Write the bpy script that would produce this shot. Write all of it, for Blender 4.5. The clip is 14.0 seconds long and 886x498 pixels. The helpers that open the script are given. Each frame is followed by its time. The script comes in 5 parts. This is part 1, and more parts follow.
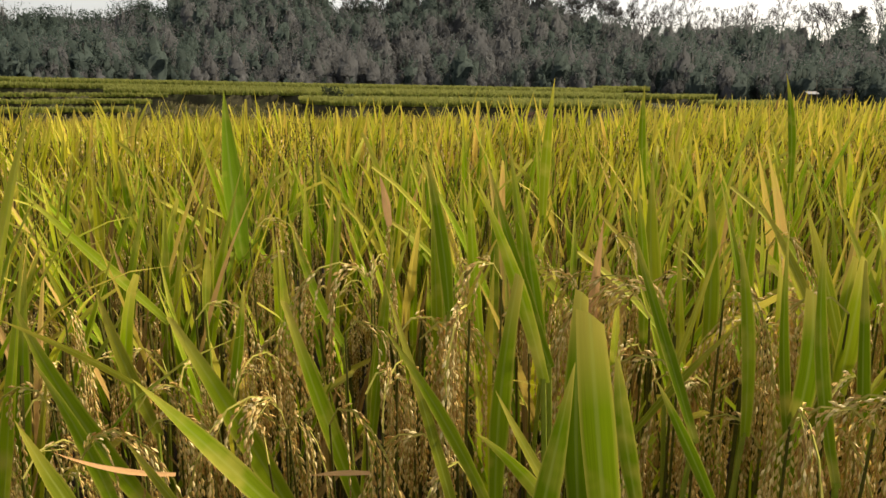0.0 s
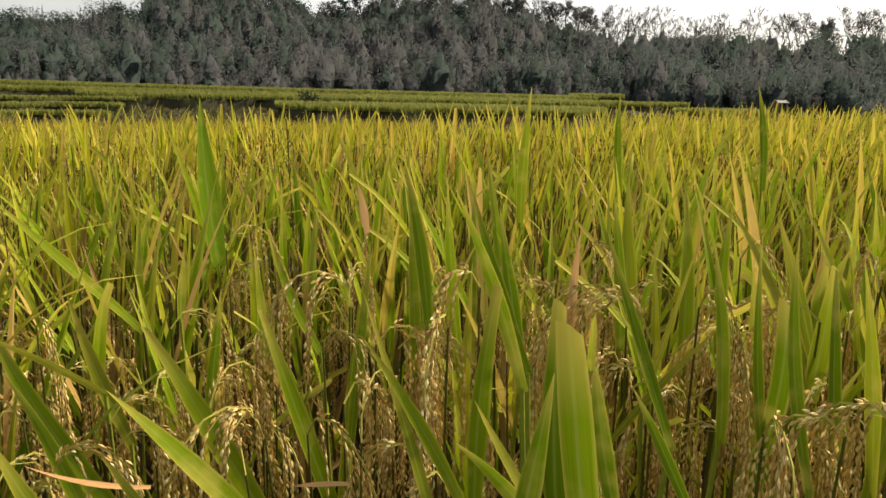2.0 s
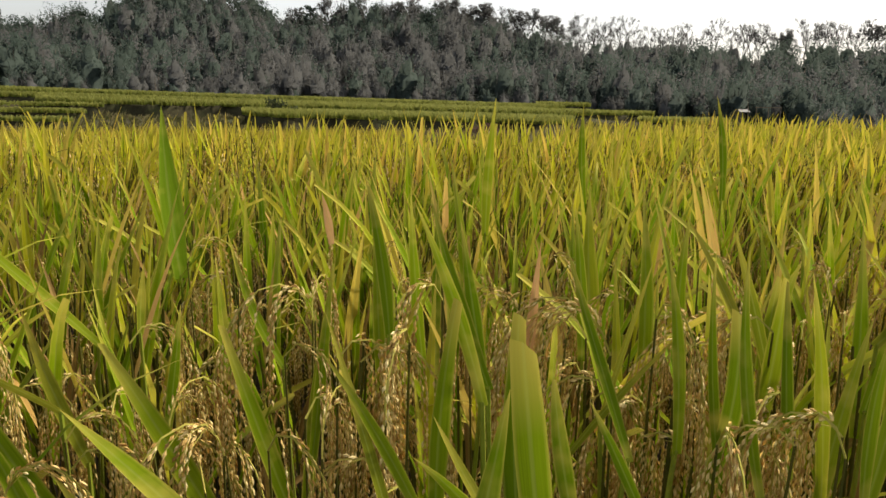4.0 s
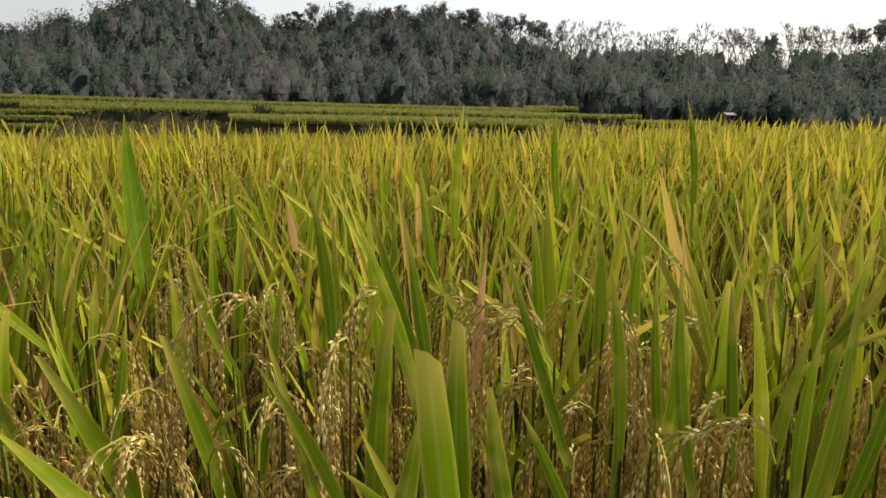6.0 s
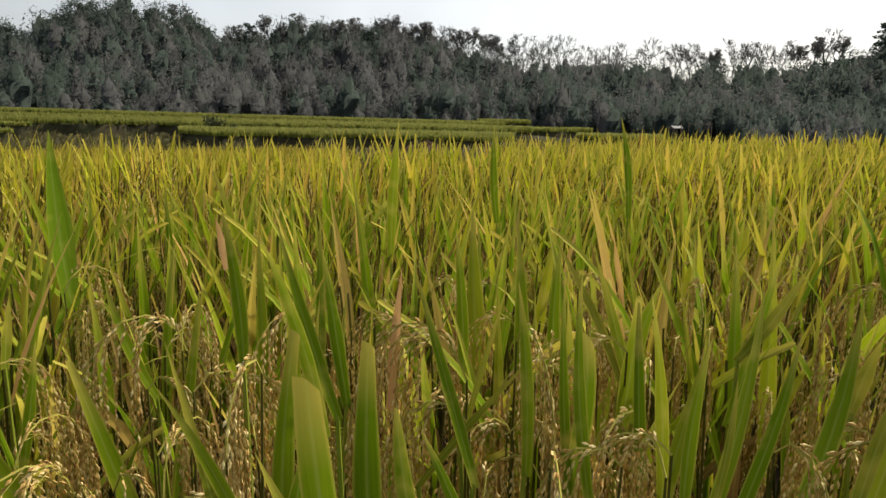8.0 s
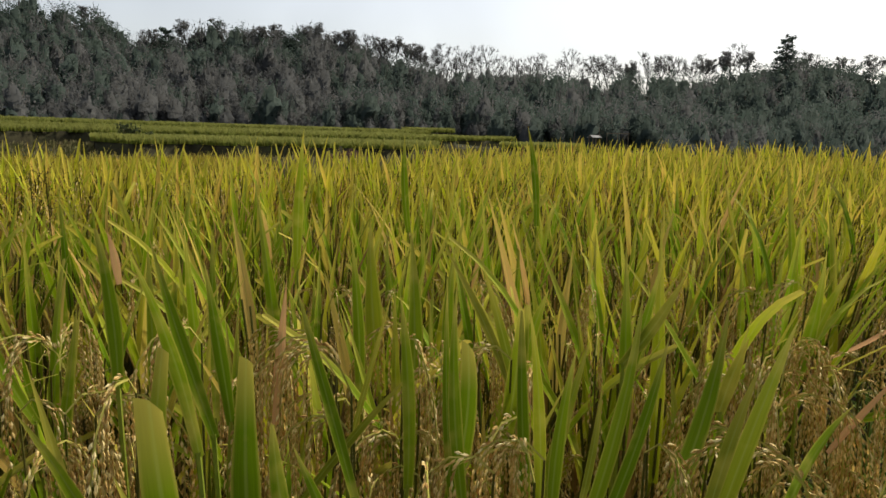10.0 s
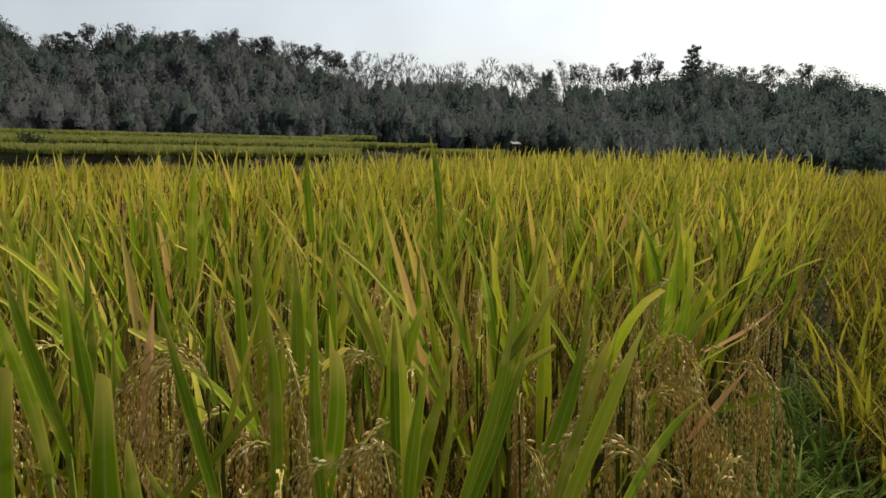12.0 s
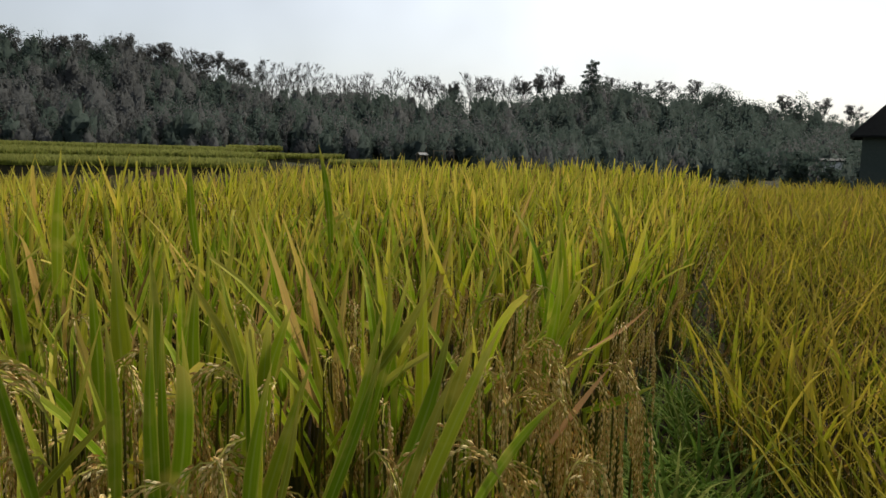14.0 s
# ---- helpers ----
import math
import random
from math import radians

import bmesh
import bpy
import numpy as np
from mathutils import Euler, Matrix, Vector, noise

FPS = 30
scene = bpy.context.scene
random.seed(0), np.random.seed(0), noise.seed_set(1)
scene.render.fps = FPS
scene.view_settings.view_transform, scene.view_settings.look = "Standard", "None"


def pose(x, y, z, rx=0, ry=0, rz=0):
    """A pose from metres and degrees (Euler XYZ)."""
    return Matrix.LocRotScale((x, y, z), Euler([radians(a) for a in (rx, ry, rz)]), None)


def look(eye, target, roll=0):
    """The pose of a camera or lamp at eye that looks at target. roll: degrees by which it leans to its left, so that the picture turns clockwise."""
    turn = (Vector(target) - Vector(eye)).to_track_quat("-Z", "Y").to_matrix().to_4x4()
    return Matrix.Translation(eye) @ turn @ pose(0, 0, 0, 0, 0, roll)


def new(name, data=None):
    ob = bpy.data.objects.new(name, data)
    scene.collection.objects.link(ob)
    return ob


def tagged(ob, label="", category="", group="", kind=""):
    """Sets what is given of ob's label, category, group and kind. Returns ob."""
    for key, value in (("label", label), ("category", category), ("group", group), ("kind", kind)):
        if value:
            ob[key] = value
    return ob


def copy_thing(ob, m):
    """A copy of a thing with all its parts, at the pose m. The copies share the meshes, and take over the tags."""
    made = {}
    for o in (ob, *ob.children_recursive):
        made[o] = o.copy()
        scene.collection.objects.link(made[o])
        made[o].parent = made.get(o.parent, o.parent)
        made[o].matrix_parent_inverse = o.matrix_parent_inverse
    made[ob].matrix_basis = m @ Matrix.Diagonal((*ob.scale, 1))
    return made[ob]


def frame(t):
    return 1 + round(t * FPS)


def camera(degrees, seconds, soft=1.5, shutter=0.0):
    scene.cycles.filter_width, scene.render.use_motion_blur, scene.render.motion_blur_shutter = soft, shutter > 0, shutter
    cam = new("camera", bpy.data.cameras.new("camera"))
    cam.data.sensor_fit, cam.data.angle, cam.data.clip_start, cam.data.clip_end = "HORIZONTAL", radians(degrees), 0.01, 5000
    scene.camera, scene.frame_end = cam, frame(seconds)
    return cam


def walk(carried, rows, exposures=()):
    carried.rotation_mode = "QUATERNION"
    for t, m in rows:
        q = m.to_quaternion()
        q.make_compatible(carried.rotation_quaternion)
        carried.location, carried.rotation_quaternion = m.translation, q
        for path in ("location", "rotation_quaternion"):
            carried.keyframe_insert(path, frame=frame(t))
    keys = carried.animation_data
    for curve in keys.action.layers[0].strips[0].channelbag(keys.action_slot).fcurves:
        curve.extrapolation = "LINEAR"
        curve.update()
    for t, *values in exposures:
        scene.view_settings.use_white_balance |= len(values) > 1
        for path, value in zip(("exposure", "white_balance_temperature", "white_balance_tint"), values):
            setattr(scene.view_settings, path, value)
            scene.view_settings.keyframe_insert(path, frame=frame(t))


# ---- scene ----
# ---- camera and walk ----
cam = camera(64.0, 14.0, soft=1.5)


def aim(x, y, z, heading, pitch, lean):
    """A pose from place, heading (left positive), pitch and lean to the left, in degrees."""
    h, p = radians(heading), radians(pitch)
    to = Vector((x - math.sin(h) * math.cos(p), y + math.cos(h) * math.cos(p), z + math.sin(p)))
    return look((x, y, z), to, lean)


PATH = (
# seconds, x, y, z, heading, pitch, lean to the left
    (0.0, -0.0000, -0.0000, 1.0500, -0.00, -12.70, -0.00),
    (0.5, -0.0015, -0.0015, 1.0523, -0.31, -12.65, 0.15),
    (1.0, -0.0019, -0.0010, 1.0524, -0.71, -12.50, 0.25),
    (1.5, -0.0008, -0.0001, 1.0537, -1.24, -12.41, 0.41),
    (2.0, -0.0019, 0.0000, 1.0531, -1.93, -12.24, 0.49),
    (2.5, -0.0039, -0.0013, 1.0564, -2.72, -12.11, 0.61),
    (3.0, -0.0047, -0.0024, 1.0594, -3.47, -11.95, 0.72),
    (5.5, 0.0367, -0.0009, 1.0599, -5.16, -11.30, 0.54),
    (6.0, 0.0467, -0.0002, 1.0609, -5.32, -11.23, 0.42),
    (6.5, 0.0555, 0.0003, 1.0622, -5.77, -11.04, 0.47),
    (7.0, 0.0645, 0.0002, 1.0629, -6.52, -10.78, 0.46),
    (7.5, 0.0748, -0.0043, 1.0663, -7.60, -10.51, 0.51),
    (8.0, 0.0839, -0.0094, 1.0694, -8.97, -10.21, 0.57),
    (10.5, 0.1319, -0.0251, 1.0744, -16.53, -9.30, 0.80),
    (11.0, 0.1436, -0.0326, 1.0755, -18.08, -9.14, 0.68),
    (11.5, 0.1548, -0.0400, 1.0759, -19.61, -8.98, 0.62),
    (12.0, 0.1657, -0.0471, 1.0767, -21.14, -8.83, 0.53),
    (12.5, 0.1737, -0.0524, 1.0770, -22.80, -8.67, 0.52),
    (13.0, 0.1831, -0.0571, 1.0780, -24.41, -8.53, 0.54),
    (13.5, 0.1994, -0.0598, 1.0759, -26.35, -8.25, 0.60),
    (14.0, 0.2116, -0.0632, 1.0743, -28.49, -7.89, 0.76),
)
walk(cam, [(r[0], aim(*r[1:])) for r in PATH], exposures=[(0.0, 1.05, 7300, 13), (3.0, 1.0, 7100, 12), (8.0, 0.77, 6750, 11), (14.0, 0.35, 6450, 9)])

# ---- world, sun ----
SUN_AZ, SUN_EL = radians(60), radians(46)      # sun behind thin cloud, ahead and to the right
world = bpy.data.worlds.new("world")
scene.world = world
world.use_nodes = True
wn, wl = world.node_tree.nodes, world.node_tree.links
sky = wn.new("ShaderNodeTexSky")
sky.sky_type, sky.sun_disc = "NISHITA", False
sky.sun_elevation, sky.sun_rotation = SUN_EL, SUN_AZ
sky.air_density, sky.dust_density, sky.ozone_density = 1.0, 2.0, 1.0
hsv = wn.new("ShaderNodeHueSaturation")
hsv.inputs["Saturation"].default_value = 0.45
wl.new(sky.outputs[0], hsv.inputs["Color"])
tc = wn.new("ShaderNodeTexCoord")
cl = wn.new("ShaderNodeTexNoise")
cl.inputs["Scale"].default_value, cl.inputs["Detail"].default_value = 1.8, 4
wl.new(tc.outputs["Generated"], cl.inputs["Vector"])
cr = wn.new("ShaderNodeMapRange")
cr.inputs["From Min"].default_value, cr.inputs["From Max"].default_value = 0.3, 0.7
cr.inputs["To Min"].default_value, cr.inputs["To Max"].default_value = 0.75, 1.25
wl.new(cl.outputs["Fac"], cr.inputs["Value"])
cm = wn.new("ShaderNodeVectorMath")
cm.operation = "SCALE"
wl.new(hsv.outputs["Color"], cm.inputs[0])
wl.new(cr.outputs["Result"], cm.inputs["Scale"])
wl.new(cm.outputs["Vector"], wn["Background"].inputs["Color"])
wn["Background"].inputs["Strength"].default_value = 0.1

sun = new("sun", bpy.data.lights.new("sun", "SUN"))
sun.data.energy, sun.data.angle, sun.data.color = 3.2, radians(8), (1.0, 0.93, 0.8)
sun.matrix_world = look((math.sin(SUN_AZ) * math.cos(SUN_EL), math.cos(SUN_AZ) * math.cos(SUN_EL), math.sin(SUN_EL)), (0, 0, 0))

# ---- materials ----
def mat_base(name):
    m = bpy.data.materials.new(name)
    m.use_nodes = True
    t = m.node_tree
    return m, t.nodes, t.links, t.nodes["Principled BSDF"]


def ramp(nodes, stops):
    r = nodes.new("ShaderNodeValToRGB")
    e = r.color_ramp.elements
    e[0].position, e[0].color = stops[0][0], (*stops[0][1], 1)
    e[1].position, e[1].color = stops[-1][0], (*stops[-1][1], 1)
    for p, c in stops[1:-1]:
        e.new(p).color = (*c, 1)
    return r


def mix(nodes, links, fac, a, b, how="MIX"):
    m = nodes.new("ShaderNodeMix")
    m.data_type, m.blend_type = "RGBA", how
    for s, v in ((m.inputs["Factor"], fac), (m.inputs["A"], a), (m.inputs["B"], b)):
        if isinstance(v, (int, float)):
            s.default_value = v
        elif isinstance(v, tuple):
            s.default_value = (*v, 1)
        else:
            links.new(v, s)
    return m.outputs["Result"]


def chance(nodes, single):
    """A random number a piece: by object for single pieces, by island in joined meshes."""
    if single:
        return nodes.new("ShaderNodeObjectInfo").outputs["Random"]
    return nodes.new("ShaderNodeNewGeometry").outputs["Random Per Island"]


def leaf_material(name, stops, tip, single, thin=0.32, tip_from=0.55, rough=0.6, rib=True):
    """Blade of a grass leaf: varied green, paler midrib, long veins, dry tip; light shines through."""
    m, n, l, bsdf = mat_base(name)
    rnd = chance(n, single)
    col = ramp(n, stops)
    l.new(rnd, col.inputs[0])
    uv = n.new("ShaderNodeUVMap")
    sep = n.new("ShaderNodeSeparateXYZ")
    l.new(uv.outputs[0], sep.inputs[0])
    vein = n.new("ShaderNodeTexNoise")
    st = n.new("ShaderNodeMapping")
    st.inputs["Scale"].default_value = (14, 2.5, 1)
    l.new(uv.outputs[0], st.inputs[0])
    l.new(st.outputs[0], vein.inputs["Vector"])
    vein.inputs["Scale"].default_value, vein.inputs["Detail"].default_value = 1.0, 3
    vr = n.new("ShaderNodeMapRange")
    vr.inputs["From Min"].default_value, vr.inputs["From Max"].default_value = 0.3, 0.7
    vr.inputs["To Min"].default_value, vr.inputs["To Max"].default_value = 0.84, 1.14
    l.new(vein.outputs["Fac"], vr.inputs["Value"])
    c = mix(n, l, 1.0, col.outputs[0], vr.outputs[0], "MULTIPLY")
    geo = n.new("ShaderNodeNewGeometry")
    blot = n.new("ShaderNodeTexNoise")
    blot.inputs["Scale"].default_value, blot.inputs["Detail"].default_value = 22, 3
    l.new(geo.outputs["Position"], blot.inputs["Vector"])
    br = n.new("ShaderNodeMapRange")
    br.inputs["From Min"].default_value, br.inputs["From Max"].default_value = 0.56, 0.72
    br.inputs["To Max"].default_value = 0.5
    l.new(blot.outputs["Fac"], br.inputs["Value"])
    c = mix(n, l, br.outputs[0], c, tip)
    # yellow towards the tip and along the margins
    tr = n.new("ShaderNodeMapRange")
    tr.inputs["From Min"].default_value, tr.inputs["From Max"].default_value = tip_from, 1.05
    tr.inputs["To Max"].default_value = 0.85
    l.new(sep.outputs[1], tr.inputs["Value"])
    c = mix(n, l, tr.outputs[0], c, tip)
    if rib:
        ri = n.new("ShaderNodeMath")
        ri.operation = "SUBTRACT"
        ri.inputs[1].default_value = 0.5
        l.new(sep.outputs[0], ri.inputs[0])
        ab = n.new("ShaderNodeMath")
        ab.operation = "ABSOLUTE"
        l.new(ri.outputs[0], ab.inputs[0])
        mr = n.new("ShaderNodeMapRange")
        mr.inputs["From Min"].default_value, mr.inputs["From Max"].default_value = 0.03, 0.09
        mr.inputs["To Min"].default_value, mr.inputs["To Max"].default_value = 0.2, 0.0
        l.new(ab.outputs[0], mr.inputs["Value"])
        c = mix(n, l, mr.outputs[0], c, (0.42, 0.46, 0.12))
        ed = n.new("ShaderNodeMapRange")
        ed.inputs["From Min"].default_value, ed.inputs["From Max"].default_value = 0.38, 0.5
        ed.inputs["To Max"].default_value = 0.5
        l.new(ab.outputs[0], ed.inputs["Value"])
        c = mix(n, l, ed.outputs[0], c, tip)
    l.new(c, bsdf.inputs["Base Color"])
    bsdf.inputs["Roughness"].default_value = rough
    bsdf.inputs["Specular IOR Level"].default_value = 0.035
    bump = n.new("ShaderNodeBump")
    bump.inputs["Strength"].default_value, bump.inputs["Distance"].default_value = 0.3, 0.0006
    l.new(vein.outputs["Fac"], bump.inputs["Height"])
    l.new(bump.outputs[0], bsdf.inputs["Normal"])
    tl = n.new("ShaderNodeBsdfTranslucent")
    l.new(c, tl.inputs["Color"])
    ms = n.new("ShaderNodeMixShader")
    ms.inputs[0].default_value = thin
    l.new(bsdf.outputs[0], ms.inputs[1])
    l.new(tl.outputs[0], ms.inputs[2])
    l.new(ms.outputs[0], n["Material Output"].inputs["Surface"])
    return m


def rough_material(name, stops, scale=3.0, fine=40.0, rough=0.9, bump=0.4, depth=0.02, island=0.0, thin=0.0):
    """Earth, bark, grain, woodland: colour from two scales of noise, with relief; island: variation from piece to piece."""
    m, n, l, bsdf = mat_base(name)
    geo = n.new("ShaderNodeNewGeometry")
    a, b = n.new("ShaderNodeTexNoise"), n.new("ShaderNodeTexNoise")
    for t, s in ((a, scale), (b, fine)):
        t.inputs["Scale"].default_value, t.inputs["Detail"].default_value = s, 4
        l.new(geo.outputs["Position"], t.inputs["Vector"])
    f = n.new("ShaderNodeMath")
    f.operation = "MULTIPLY_ADD"
    f.inputs[1].default_value = 0.4
    l.new(b.outputs["Fac"], f.inputs[0])
    h = n.new("ShaderNodeMath")
    h.operation = "MULTIPLY"
    h.inputs[1].default_value = 0.6
    l.new(a.outputs["Fac"], h.inputs[0])
    l.new(h.outputs[0], f.inputs[2])
    fac = f.outputs[0]
    if island:
        g = n.new("ShaderNodeMath")
        g.operation = "MULTIPLY_ADD"
        g.inputs[1].default_value = island
        l.new(geo.outputs["Random Per Island"], g.inputs[0])
        sub = n.new("ShaderNodeMath")
        sub.operation = "SUBTRACT"
        sub.inputs[1].default_value = island / 2
        l.new(fac, sub.inputs[0])
        l.new(sub.outputs[0], g.inputs[2])
        fac = g.outputs[0]
    r = ramp(n, stops)
    l.new(fac, r.inputs[0])
    l.new(r.outputs[0], bsdf.inputs["Base Color"])
    bsdf.inputs["Roughness"].default_value = rough
    bsdf.inputs["Specular IOR Level"].default_value = 0.05
    if bump:
        bp = n.new("ShaderNodeBump")
        bp.inputs["Strength"].default_value, bp.inputs["Distance"].default_value = bump, depth
        l.new(fac, bp.inputs["Height"])
        l.new(bp.outputs[0], bsdf.inputs["Normal"])
    if thin:
        tl = n.new("ShaderNodeBsdfTranslucent")
        l.new(r.outputs[0], tl.inputs["Color"])
        ms = n.new("ShaderNodeMixShader")
        ms.inputs[0].default_value = thin
        l.new(bsdf.outputs[0], ms.inputs[1])
        l.new(tl.outputs[0], ms.inputs[2])
        l.new(ms.outputs[0], n["Material Output"].inputs["Surface"])
    return m


RICE_GREENS = [(0.0, (0.12, 0.21, 0.005)), (0.5, (0.215, 0.31, 0.008)), (0.8, (0.4, 0.39, 0.018)), (0.92, (0.54, 0.42, 0.06)), (1.0, (0.52, 0.31, 0.11))]
FIELD_GREENS = [(0.0, (0.22, 0.3, 0.014)), (0.4, (0.41, 0.42, 0.02)), (0.75, (0.56, 0.49, 0.04)), (1.0, (0.64, 0.42, 0.09))]
GOLD_GREENS = [(0.0, (0.172, 0.202, 0.012)), (0.45, (0.31, 0.291, 0.018)), (1.0, (0.494, 0.358, 0.045))]
DRY_TIP = (0.52, 0.42, 0.08)
M_LEAF = leaf_material("rice_leaf", RICE_GREENS, DRY_TIP, True, thin=0.31)
M_HERO = leaf_material("rice_leaf_fresh", [(0.0, (0.1, 0.17, 0.005)), (0.6, (0.165, 0.235, 0.008)), (1.0, (0.25, 0.285, 0.014))], DRY_TIP, True, tip_from=0.7, thin=0.42)
M_YELLOW = leaf_material("rice_leaf_turning", [(0.0, (0.14, 0.175, 0.01)), (1.0, (0.22, 0.22, 0.02))], (0.46, 0.38, 0.06), True, tip_from=0.5)
M_DARK = leaf_material("sedge_leaf", [(0.0, (0.1, 0.18, 0.008)), (1.0, (0.14, 0.23, 0.01))], (0.3, 0.33, 0.04), True, tip_from=0.8)
M_DRY = leaf_material("dry_leaf", [(0.0, (0.55, 0.29, 0.12)), (1.0, (0.6, 0.36, 0.16))], (0.5, 0.27, 0.11), True)
# withered brown, deepened to carry the shade low between the plants
WITHERED_SHADED = [(0.0, (0.13, 0.11, 0.015)), (0.5, (0.21, 0.125, 0.035)), (1.0, (0.32, 0.2, 0.07))]
M_WITHER = leaf_material("withered_leaf", WITHERED_SHADED, (0.32, 0.2, 0.07), True, thin=0.15)
M_WITHER_FIELD = leaf_material("withered_field_leaf", WITHERED_SHADED, (0.32, 0.2, 0.07), False, thin=0.15, rib=False)
M_FIELD = leaf_material("rice_field_leaf", FIELD_GREENS, DRY_TIP, False, rib=False, tip_from=0.5, thin=0.33)
M_GOLD = leaf_material("golden_field_leaf", GOLD_GREENS, (0.4, 0.31, 0.06), False, rib=False)
M_WEED = leaf_material("weed_leaf", [(0.0, (0.06, 0.115, 0.012)), (0.7, (0.11, 0.175, 0.022)), (1.0, (0.22, 0.24, 0.05))], (0.35, 0.37, 0.08), False, rib=False, tip_from=0.8)
M_TERRACE = leaf_material("terrace_leaf", [(0.0, (0.12, 0.155, 0.025)), (0.6, (0.17, 0.2, 0.032)), (1.0, (0.23, 0.225, 0.045))], (0.3, 0.3, 0.09), False, rib=False, thin=0.45, tip_from=0.35)
M_RANK = leaf_material("rank_weed_leaf", [(0.0, (0.06, 0.065, 0.022)), (0.6, (0.1, 0.1, 0.035)), (1.0, (0.15, 0.12, 0.06))], (0.18, 0.15, 0.07), False, rib=False)
M_GRAIN = rough_material("rice_grain", [(0.2, (0.27, 0.145, 0.04)), (0.47, (0.58, 0.39, 0.13)), (0.78, (0.84, 0.7, 0.35))], 30, 400, 0.55, 0.2, 0.0005, island=0.55, thin=0.1)
# stalks coloured darker than real culms: the crop's inner shade is painted in
M_SHADED_STALK = rough_material("shaded_stalk", [(0.3, (0.05, 0.06, 0.01)), (0.7, (0.1, 0.085, 0.02))], 25, 200, 0.7, 0.2, 0.001)
M_RACHIS = rough_material("panicle_branch", [(0.3, (0.34, 0.34, 0.06)), (0.7, (0.46, 0.38, 0.1))], 25, 200, 0.7, 0, 0.001, thin=0.2)
M_SHEATH = rough_material("leaf_sheath", [(0.3, (0.18, 0.24, 0.02)), (0.7, (0.3, 0.32, 0.05))], 20, 150, 0.6, 0.2, 0.001, thin=0.2)
M_SOIL = rough_material("paddy_soil", [(0.3, (0.015, 0.011, 0.007)), (0.7, (0.045, 0.032, 0.02))], 2.5, 30, 0.95, 0.6, 0.03)
M_BANK = rough_material("bank_earth", [(0.3, (0.03, 0.026, 0.016)), (0.5, (0.05, 0.046, 0.024)), (0.7, (0.06, 0.072, 0.026))], 0.5, 6, 0.95, 0.6, 0.1)
M_HILL = rough_material("hill_floor", [(0.35, (0.07, 0.066, 0.06)), (0.55, (0.1, 0.092, 0.08)), (0.7, (0.075, 0.085, 0.06))], 0.05, 0.8, 0.95, 0.6, 0.4)
M_BARK = rough_material("bark", [(0.3, (0.05, 0.042, 0.035)), (0.7, (0.13, 0.11, 0.09))], 1.0, 12, 0.9, 0.4, 0.02)
M_TWIG = rough_material("bare_twig", [(0.3, (0.04, 0.038, 0.036)), (0.7, (0.075, 0.07, 0.064))], 0.2, 5, 0.9, 0, 0.02, island=0.3)
# dark green with the bluish haze of distance painted into the leaf colour
M_HAZY_CROWN = rough_material("hazy_green_leaf", [(0.2, (0.05, 0.073, 0.06)), (0.55, (0.057, 0.08, 0.065)), (0.85, (0.066, 0.088, 0.069))], 0.06, 2.5, 0.8, 0.7, 0.25, island=0.1, thin=0.5)
M_SHRUB = rough_material("shrub_leaf", [(0.2, (0.04, 0.05, 0.022)), (0.55, (0.055, 0.07, 0.03)), (0.85, (0.075, 0.085, 0.04))], 0.8, 8, 0.7, 0, 0.02, island=0.3, thin=0.35)
# grey-brown leaf, paler and cooler because the haze is painted in
M_HAZY_DRYCROWN = rough_material("hazy_dry_leaf", [(0.2, (0.106, 0.112, 0.11)), (0.55, (0.114, 0.117, 0.113)), (0.85, (0.122, 0.122, 0.116))], 0.06, 2.5, 0.8, 0.7, 0.25, island=0.1, thin=0.5)
# filler hearts: hazy colours, the green lightened to offset shade inside crowns
M_CROWN_HEART = rough_material("gap_filler_green", [(0.2, (0.066, 0.09, 0.076)), (0.8, (0.08, 0.104, 0.087))], 0.06, 2.5, 0.8, 0.7, 0.25, island=0.1, thin=0.4)
M_DRY_HEART = rough_material("gap_filler_dry", [(0.2, (0.104, 0.109, 0.107)), (0.8, (0.118, 0.12, 0.116))], 0.06, 2.5, 0.8, 0.7, 0.25, island=0.1, thin=0.4)
M_THATCH = rough_material("hut_roof_sheet", [(0.3, (0.16, 0.16, 0.16)), (0.7, (0.3, 0.3, 0.29))], 0.8, 8, 0.6, 0.2, 0.02)
M_DARKROOF = rough_material("house_roof_sheet", [(0.3, (0.008, 0.009, 0.009)), (0.7, (0.018, 0.019, 0.018))], 0.6, 6, 0.7, 0.3, 0.02)
M_WALL = rough_material("house_wall", [(0.3, (0.045, 0.06, 0.052)), (0.7, (0.075, 0.09, 0.08))], 0.5, 10, 0.9, 0.2, 0.01)
M_POST = rough_material("wooden_post", [(0.3, (0.09, 0.07, 0.05)), (0.7, (0.22, 0.18, 0.13))], 2, 25, 0.85, 0.3, 0.01)
M_SAPLING = rough_material("sapling_leaf", [(0.2, (0.1, 0.15, 0.05)), (0.8, (0.2, 0.26, 0.1))], 1, 8, 0.7, 0, 0.02, island=0.4, thin=0.3)
M_CLAY = rough_material("bare_clay", [(0.3, (0.05, 0.028, 0.018)), (0.5, (0.1, 0.06, 0.04)), (0.7, (0.16, 0.11, 0.08))], 1.2, 9, 0.95, 0.8, 0.1)
M_WHITE = rough_material("whitewash", [(0.3, (0.55, 0.56, 0.56)), (0.7, (0.75, 0.75, 0.73))], 1, 12, 0.9, 0.2, 0.01)
M_SEED = rough_material("weed_seed", [(0.3, (0.05, 0.03, 0.02)), (0.7, (0.14, 0.09, 0.05))], 30, 300, 0.8, 0, 0.001, island=0.3)

